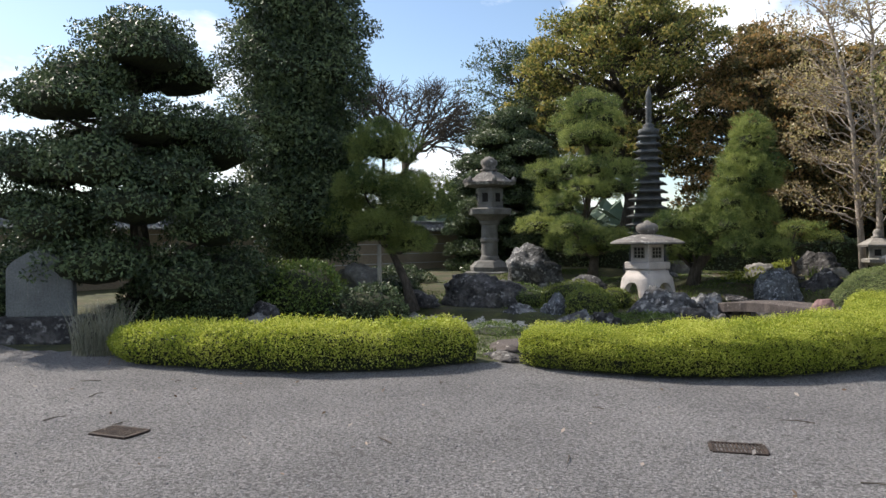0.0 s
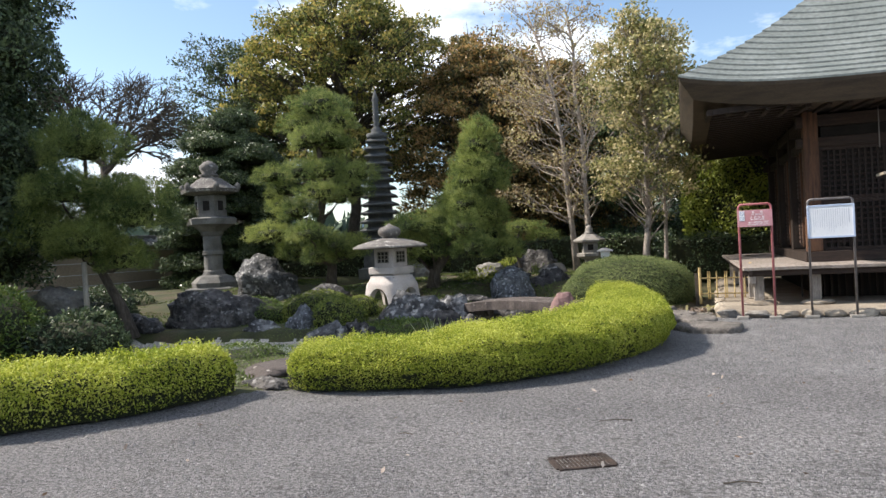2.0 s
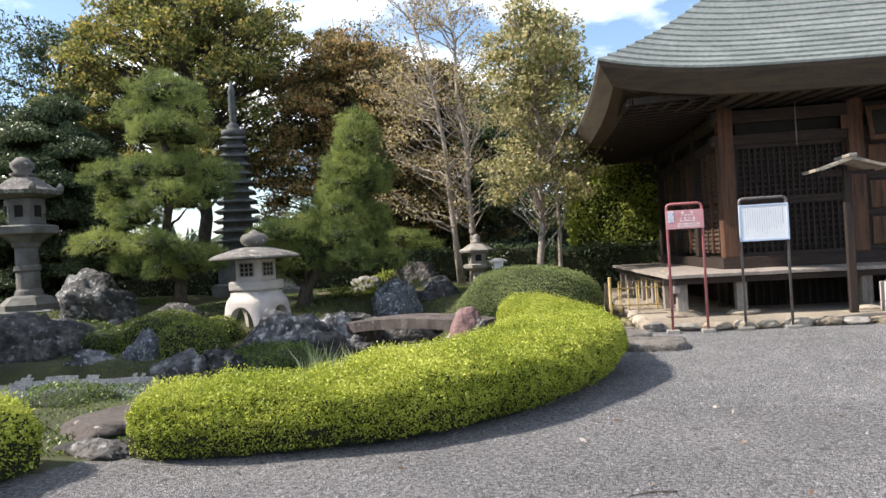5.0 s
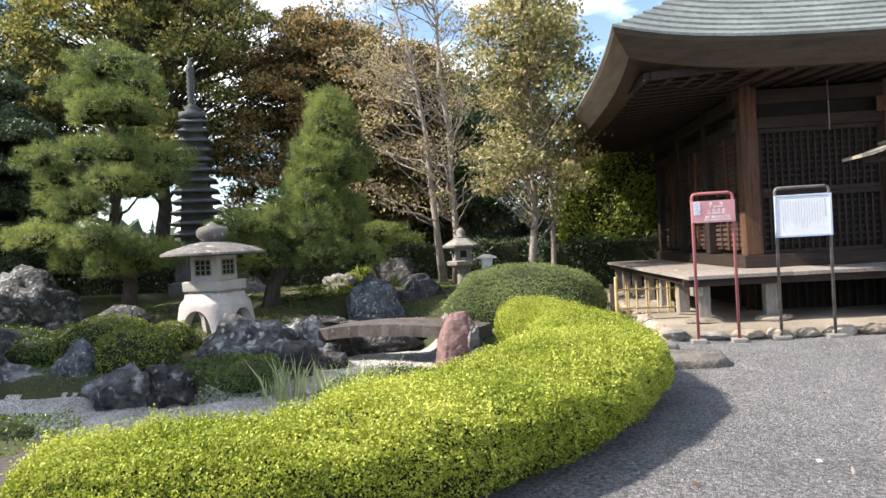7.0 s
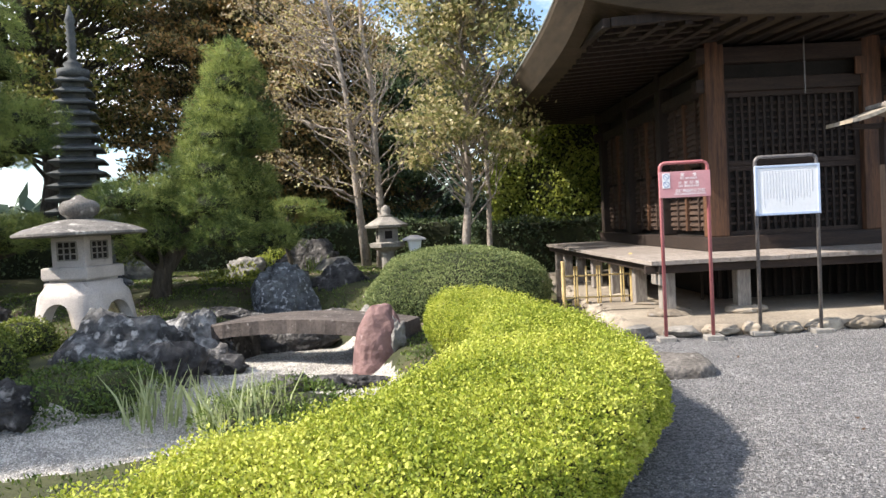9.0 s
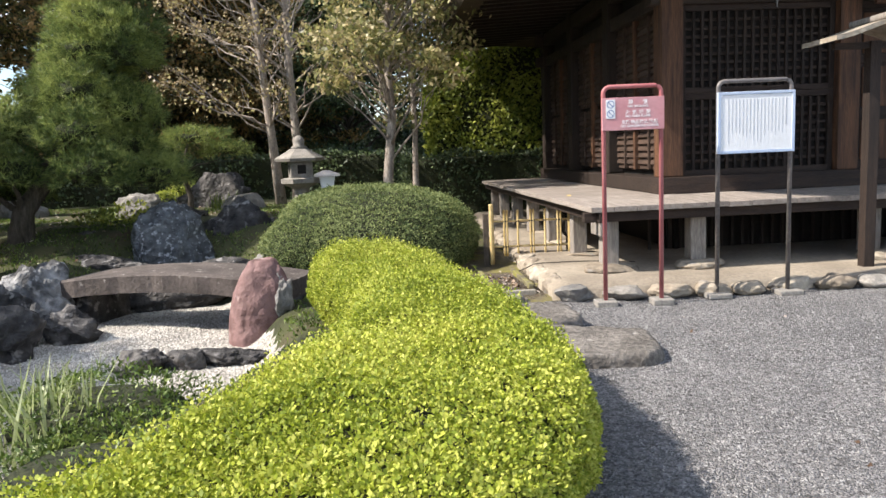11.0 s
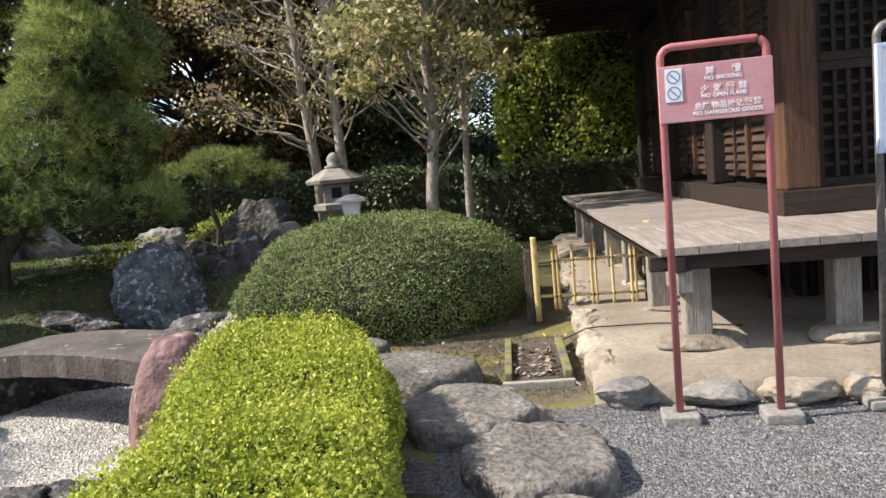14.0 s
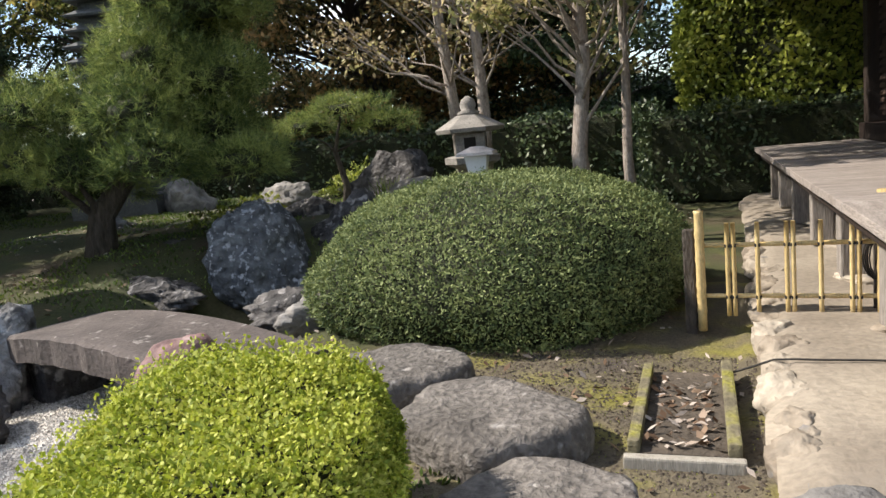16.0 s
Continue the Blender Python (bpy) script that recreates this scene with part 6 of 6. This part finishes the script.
pine((-10.15, 5.5, 0.2), 4.3, pads, "rounded garden pine leaning on a wooden prop", 64, [(0.75, 0.3, -0.3), (0.55, 0.25, 0.4), (0.25, 0.1, 1.1), (0.05, 0, 2.0), (0.1, -0.05, 3.5)], 0.13, 1.9)
prop = thing("prop_pole", (-9.86, 5.1, 0.1), "grey wooden prop pole under a pine", "pole")
mesh_part("pole", *tube([(0.08, -0.05, -0.1), (0.0, 0, 1.45)], [0.06, 0.05], 10), M_POLE, prop, smooth=True)

# great podocarpus with layered pads
pads = []
for z, r, w, n in ((1.2, 1.75, 0.9, 8), (2.1, 1.8, 0.95, 8), (3.0, 1.65, 0.95, 8), (3.9, 1.4, 0.95, 7), (4.75, 0.95, 0.95, 5), (5.35, 0.1, 1.15, 1)):
    for k in range(n):
        a = 6.283 * k / n + z * 1.3
        pads.append((r * math.cos(a), r * math.sin(a), z + rr.uniform(-0.4, 0.4), w * rr.uniform(0.8, 1.15), w * rr.uniform(0.8, 1.15), 0.56))
tree("garden_tree", "old cloud-pruned evergreen with broad dark layers", (-10.9, -0.4, 0.1), [(0, 0, -0.2), (0.15, 0.1, 1.0), (-0.1, 0.1, 2.3), (0.15, 0, 3.6), (0, 0, 5.0)], 0.24, pads, M_DARKLEAF, M_BARK, density=0.75, seed=65, leaf=(0.085, 0.04))
tree("garden_tree", "cloud-pruned evergreen behind the stone tablet", (-13.2, -3.6, 0.1), [(0, 0, -0.2), (0.2, 0.1, 1.6), (-0.1, 0, 3.2), (0.1, 0, 5.0)], 0.2, [(0.1, 0.3, 5.6, 1.0, 1.0, 0.6), (0.9, 0.2, 4.4, 1.0, 0.9, 0.45), (-0.8, 0.5, 3.9, 1.0, 0.9, 0.45), (0.6, 0.9, 3.2, 1.1, 1.0, 0.45), (0.9, -0.7, 2.4, 0.9, 0.9, 0.4), (-0.6, -0.6, 2.6, 1.0, 0.9, 0.4)], M_DARKLEAF, M_BARK, density=0.6, seed=66, leaf=(0.09, 0.042))
# cylindrical evergreen
pads = [(0.25 * math.sin(k * 2.4), 0.25 * math.cos(k * 2.4), 1.5 + 0.72 * k, 1.76 + 0.2 * math.sin(k * 1.3) - (0.5 if k == 0 else 0), 1.76 + 0.18 * math.cos(k * 1.7) - (0.5 if k == 0 else 0), 1.1) for k in range(11)]
tree("garden_tree", "tall column-shaped dark evergreen", (-13.0, 5.07, 0.2), [(0.15, 0, -0.3), (0, 0.05, 1.5), (0.1, 0, 4), (0, 0, 7), (0, 0, 9)], 0.27, pads, M_DARKLEAF, M_BARK, density=0.95, seed=67, leaf=(0.11, 0.055), low=-0.6)
# rounded-layer evergreen behind the tall lantern
pads = []
for z, r, w, n in ((0.6, 1.5, 0.85, 7), (1.3, 1.7, 0.9, 8), (2.1, 1.75, 0.9, 9), (2.9, 1.75, 0.9, 9), (3.7, 1.6, 0.9, 8), (4.5, 1.3, 0.85, 7), (5.2, 0.9, 0.85, 5), (5.9, 0.35, 0.85, 3)):
    for k in range(n):
        a = 6.283 * k / n + z * 1.9
        q = r * rr.uniform(0.8, 1.1)
        pads.append((q * math.cos(a), q * math.sin(a), z + rr.uniform(-0.25, 0.25), w * rr.uniform(0.75, 1.1), w * rr.uniform(0.75, 1.1), 0.42))
tree("garden_tree", "cloud-pruned holly with rounded dark tiers", (-13.7, 15.2, 0.05), [(0, 0, -0.2), (0.1, 0, 1.5), (-0.1, 0, 3), (0, 0, 5.6)], 0.17, pads, M_TIER, M_BARK, density=1.6, seed=68, leaf=(0.085, 0.045))
# bare pruned tree beyond the wall
def bare_tree(base, label, seed):
    """A leafless tree whose limbs fork again and again into a rounded net of twigs."""
    rr2 = random.Random(seed)
    ob = thing("bare_tree", base, label, "tree")
    fine = []

    def fork(p, d, ln, r, depth):
        q = p + d * ln
        mid = p.lerp(q, 0.5) + Vector((rr2.uniform(-1, 1), rr2.uniform(-1, 1), rr2.uniform(-1, 1))) * ln * 0.12
        piece = tube([p, mid, q], [r, r * 0.85, r * 0.66], 6 if depth < 3 else 4)
        if depth < 3:
            mesh_part("limb", *piece, M_BARK, ob, smooth=True)
        else:
            fine.append(piece)
        if depth == 6:
            return
        for k in range(3 if depth < 5 else 2):
            e = (d + Vector((rr2.uniform(-1, 1), rr2.uniform(-1, 1), rr2.uniform(-0.7, 0.6))) * 0.7).normalized()
            fork(q, e, ln * rr2.uniform(0.72, 0.92), r * 0.70, depth + 1)

    mesh_part("trunk", *tube([(0, 0, -0.2), (0.1, 0, 1.6), (-0.05, 0.1, 3.4), (0, 0, 5.1)], [0.26, 0.2, 0.18, 0.14], 10), M_BARK, ob, smooth=True)
    for k in range(5):
        a = 1.257 * k + 0.3
        fork(Vector((0, 0, 4.6 + 0.12 * k)), Vector((math.cos(a) * 0.8, math.sin(a) * 0.8, 0.8)).normalized(), 0.95, 0.10, 0)
    tagged(mesh_part("twig_net", *merge(fine), M_BARK, ob), kind="stuff")


bare_tree((-19.6, 15.6, 0.2), "leafless tree with a dense rounded net of twigs", 69)
# tall mixed autumn trees behind the pagoda
broad_tree("tall_tree", "tall spreading tree with yellowing green leaves", (-12.2, 21.5, 0.2), 11.3, 4.7, 0, 0.30, M_GOLDEN, M_BARK, 300, 95, (0.15, 0.075), 70, 0.46, 0.40, rise=0.8)
broad_tree("tall_tree", "broad dark tree with rusty autumn leaves", (-6.4, 22.0, 0.2), 8.9, 3.5, 0, 0.24, M_AUTUMN, M_BARK, 260, 120, (0.14, 0.075), 71, 0.52, 0.1, rise=0.75)
broad_tree("tall_tree", "slender fir-like tree with drooping dark boughs", (-17.0, 20.5, 0.2), 9.8, 3.0, 0, 0.24, M_DARKLEAF, M_BARK, 70, 200, (0.16, 0.06), 72, 0.7, 0.25)
broad_tree("tall_tree", "dark broadleaf tree behind the garden", (-3.8, 22.9, 0.2), 7.9, 3.2, 0, 0.2, M_AUTUMN, M_BARK, 260, 130, (0.13, 0.07), 73, 0.5, 0.06, rise=0.75)
# pale sparse tree and the olive-leaved tree beside the dome
broad_tree("sparse_tree", "pale-barked tree with thin dry pinkish foliage", (-1.75, 15.9, 0.3), 8.5, 1.9, 0, 0.10, M_PINKISH, M_BARK_PALE, 120, 30, (0.08, 0.05), 22, 0.40, 0.26, stems=2, lean=(-0.8, 0.3), arch=0.02, rise=0.97)
broad_tree("garden_tree", "slim tree with olive and yellow autumn leaves", (0.4, 13.35, 0.05), 7.0, 1.5, 0, 0.10, M_OLIVE, M_BARK_PALE, 115, 62, (0.095, 0.06), 75, 0.34, 0.3, stems=1, arch=0.0)
broad_tree("garden_tree", "slim straight tree with olive leaves", (0.82, 13.8, 0.05), 6.3, 1.2, 0, 0.065, M_OLIVE, M_BARK_PALE, 55, 66, (0.095, 0.06), 76, 0.36, 0.42, stems=1)
broad_tree("tall_tree", "dark evergreen tree behind the low hedge", (-0.9, 22.8, 0.1), 6.6, 2.7, 0, 0.16, M_DARKLEAF, M_BARK, 150, 210, (0.13, 0.07), 77, 0.6, 0.04)


# ---- loose things on the ground ----
def scatter(name, label, category, n, place, size, mat, seed, flat=0.35, kind="stuff"):
    """Many small loose pieces lying on the ground, as one piece of stuff."""
    rng = np.random.default_rng(seed)
    pts = place(rng, n)
    z = np.array([ground_height(x, y) for x, y in pts])
    base = np.array([[1, 0, 0], [0, 1, 0], [-1, 0, 0], [0, -1, 0], [0, 0, 1], [0, 0, -1]], float)
    tri = np.array([[0, 1, 4], [1, 2, 4], [2, 3, 4], [3, 0, 4]])
    r = size * (0.5 + rng.random((n, 1, 1)) ** 2)
    sh = base[None] * (0.7 + 0.6 * rng.random((n, 6, 3)))
    a = rng.random(n) * 6.283
    c, q = np.cos(a)[:, None], np.sin(a)[:, None]
    x, y = sh[..., 0] * c - sh[..., 1] * q, sh[..., 0] * q + sh[..., 1] * c
    V = np.stack([x, y, sh[..., 2] * flat * 2], -1) * r * 0.5
    V += np.stack([pts[:, 0], pts[:, 1], z + 0.001], -1)[:, None]
    quads_ob = quads(name, V[:, tri].reshape(-1, 3), 3, mat, None, label, kind)
    return tagged(quads_ob, category=category)


def fallen(name, label, n, place, size, mat, seed, lift=0.006):
    rng = np.random.default_rng(seed)
    pts = place(rng, n)
    P = np.array([[x, y, ground_height(x, y) + lift + 0.012 * rng.random()] for x, y in pts])
    ob = quads(name, leaf_corners(P, np.tile([0.0, 0.0, 1.0], (n, 1)), size, size * 0.55, 0.25, 0.35, rng), 4, mat, None, label)
    return tagged(ob, category="leaves")


def yard_near(rng, n):
    out = []
    while len(out) < n:
        x, y = rng.uniform(0.9, 6.0), rng.uniform(2.2, 7.5)
        if in_garden(x, y) < 0.25 or (x > 1.2 and y < 7.5):
            out.append((x, y))
    return np.array(out)


def yard_wide(rng, n):
    out = []
    while len(out) < n:
        x, y = rng.uniform(-9, 7), rng.uniform(-6, 7)
        if in_garden(x, y) < -0.05:
            out.append((x, y))
    return np.array(out)


def pond_near(rng, n):
    out = []
    while len(out) < n:
        x, y = rng.uniform(-6.0, -0.7), rng.uniform(4.2, 10.0)
        if stream_side(x, y) < 0.1:
            out.append((x, y))
    return np.array(out)


def moss_near(rng, n):
    return np.stack([rng.uniform(0.2, 1.95, n), rng.uniform(7.9, 9.6, n)], 1)


def frame_inside(rng, n):
    return np.stack([rng.uniform(1.45, 1.77, n), rng.uniform(8.2, 9.1, n)], 1)


def garden_floor(rng, n):
    out = []
    while len(out) < n:
        x, y = rng.uniform(-8, 1.5), rng.uniform(8.5, 17)
        if stream_side(x, y) > 0.1:
            out.append((x, y))
    return np.array(out)


M_PEBBLE = material("loose_grey_gravel", [(0.08, 0.08, 0.085), (0.165, 0.163, 0.167), (0.29, 0.285, 0.28)], scale=3, rough=0.95, bump=0, island=0.7, fine=0.2)
M_PEBBLE_PALE = material("loose_pale_gravel", [(0.26, 0.24, 0.215), (0.43, 0.40, 0.36), (0.60, 0.57, 0.52)], scale=3, rough=0.95, bump=0, island=0.7, fine=0.2)
scatter("loose_gravel", "loose grey gravel on the yard", "gravel", 70000, yard_near, 0.013, M_PEBBLE, 81)
scatter("loose_gravel", "coarse stray grey gravel over the yard", "gravel", 9000, yard_wide, 0.022, M_PEBBLE, 82)
scatter("pale_pebbles", "pale gravel of the dry stream", "gravel", 46000, pond_near, 0.026, M_PEBBLE_PALE, 83)
scatter("soil_crumbs", "crumbs of soil and grit beside the stones", "soil", 5000, moss_near, 0.018, M_SOIL, 84)
fallen("fallen_leaves", "dead brown leaves inside the timber frame", 190, frame_inside, 0.055, M_FALLEN, 85, 0.05)
fallen("fallen_leaves", "scattered dead leaves on the mossy soil", 110, moss_near, 0.045, M_FALLEN, 86)
fallen("fallen_leaves", "dead leaves and twigs strewn over the gravel", 230, yard_wide, 0.055, M_FALLEN, 87)
fallen("fallen_leaves", "dead leaves under the garden trees", 1500, garden_floor, 0.06, M_FALLEN, 88)


def bank(rng, n):
    out = []
    while len(out) < n:
        x, y = rng.uniform(-6.5, -0.2), rng.uniform(1.4, 7.6)
        if in_garden(x, y) > 0.3 and stream_side(x, y) > 0.12:
            out.append((x, y))
    return np.array(out)


def gap(rng, n):
    return np.stack([rng.uniform(-3.9, -2.4, n), rng.uniform(0.9, 2.6, n)], 1)


def moss_floor(rng, n):
    out = []
    while len(out) < n:
        x, y = rng.uniform(-12, 0.8), rng.uniform(7.0, 18)
        if stream_side(x, y) > 0.25 and grid_noise((x, y, 5), 0.6, 3) > -0.05:
            out.append((x, y))
    return np.array(out)


def low_growth(name, label, n, place, length, mat, seed):
    """Short upright leaves of moss and weeds that hug the ground."""
    rng = np.random.default_rng(seed)
    pts = place(rng, n)
    P = np.array([[x, y, ground_height(x, y) - 0.004] for x, y in pts])
    ob = quads(name, leaf_corners(P, np.tile([0.0, 0.0, 1.0], (n, 1)), length, length * 0.4, 1.6, 0.5, rng), 4, mat, None, label)
    return tagged(ob, category="ground cover")


low_growth("bank_weeds", "short green weeds on the bank behind the hedge", 9000, bank, 0.035, M_SHRUB, 91)
low_growth("gap_weeds", "short weeds in the gap between the hedges", 700, gap, 0.05, M_SHRUB, 92)
low_growth("garden_moss", "tufts of moss and short grass under the trees", 42000, moss_floor, 0.045, M_SHRUB, 93)
low_growth("path_moss", "yellow-green moss between the stepping stones", 3200, moss_near, 0.012, M_GOLDGREEN, 94)


def wire_coil():
    ob = thing("wire_coil", (2.62, 10.06, 0.0), "coil of dark wire on a stake beside the fence", "wire coil")
    part("stake", boxed((0.022, 0.022, 0.62), (0, 0, 0.29), 0.003), M_BARK, ob)
    for k in range(4):
        pts = [(0.07 * math.cos(a * 0.4488) + 0.01 * k, -0.03 - 0.008 * k, 0.46 + 0.13 * math.sin(a * 0.4488)) for a in range(15)]
        mesh_part("wire_loop", *tube(pts, [0.005] * 15, 6), M_TWINE, ob)
    cable = thing("ground_cable", (0, 0, 0), "thin black cable lying across the plinth", "cable")
    pts = [(1.75 + 0.09 * k, 9.15 - 0.05 * math.sin(k * 0.5) - 0.02 * k, 0.165 if k > 3 else 0.02 + 0.045 * k) for k in range(16)]
    mesh_part("cable_run", *tube(pts, [0.006] * 16, 6), M_TWINE, cable)


wire_coil()


def twigs_on_gravel():
    rr3 = random.Random(44)
    for k in range(26):
        x, y = rr3.uniform(-7, 4), rr3.uniform(-4.5, 2.5)
        if in_garden(x, y) > -0.2:
            continue
        ob = thing("fallen_twig", (x, y, ground_height(x, y) + 0.008), "short dark dead twig lying on the gravel", "twig", "fallen twigs", rr3.uniform(0, 360))
        ln = rr3.uniform(0.08, 0.28)
        mesh_part("stem", *tube([(0, 0, 0), (ln * 0.5, ln * rr3.uniform(-0.15, 0.15), 0.006), (ln, 0, 0)], [0.006, 0.005, 0.003], 5), M_BARK, ob)


twigs_on_gravel()
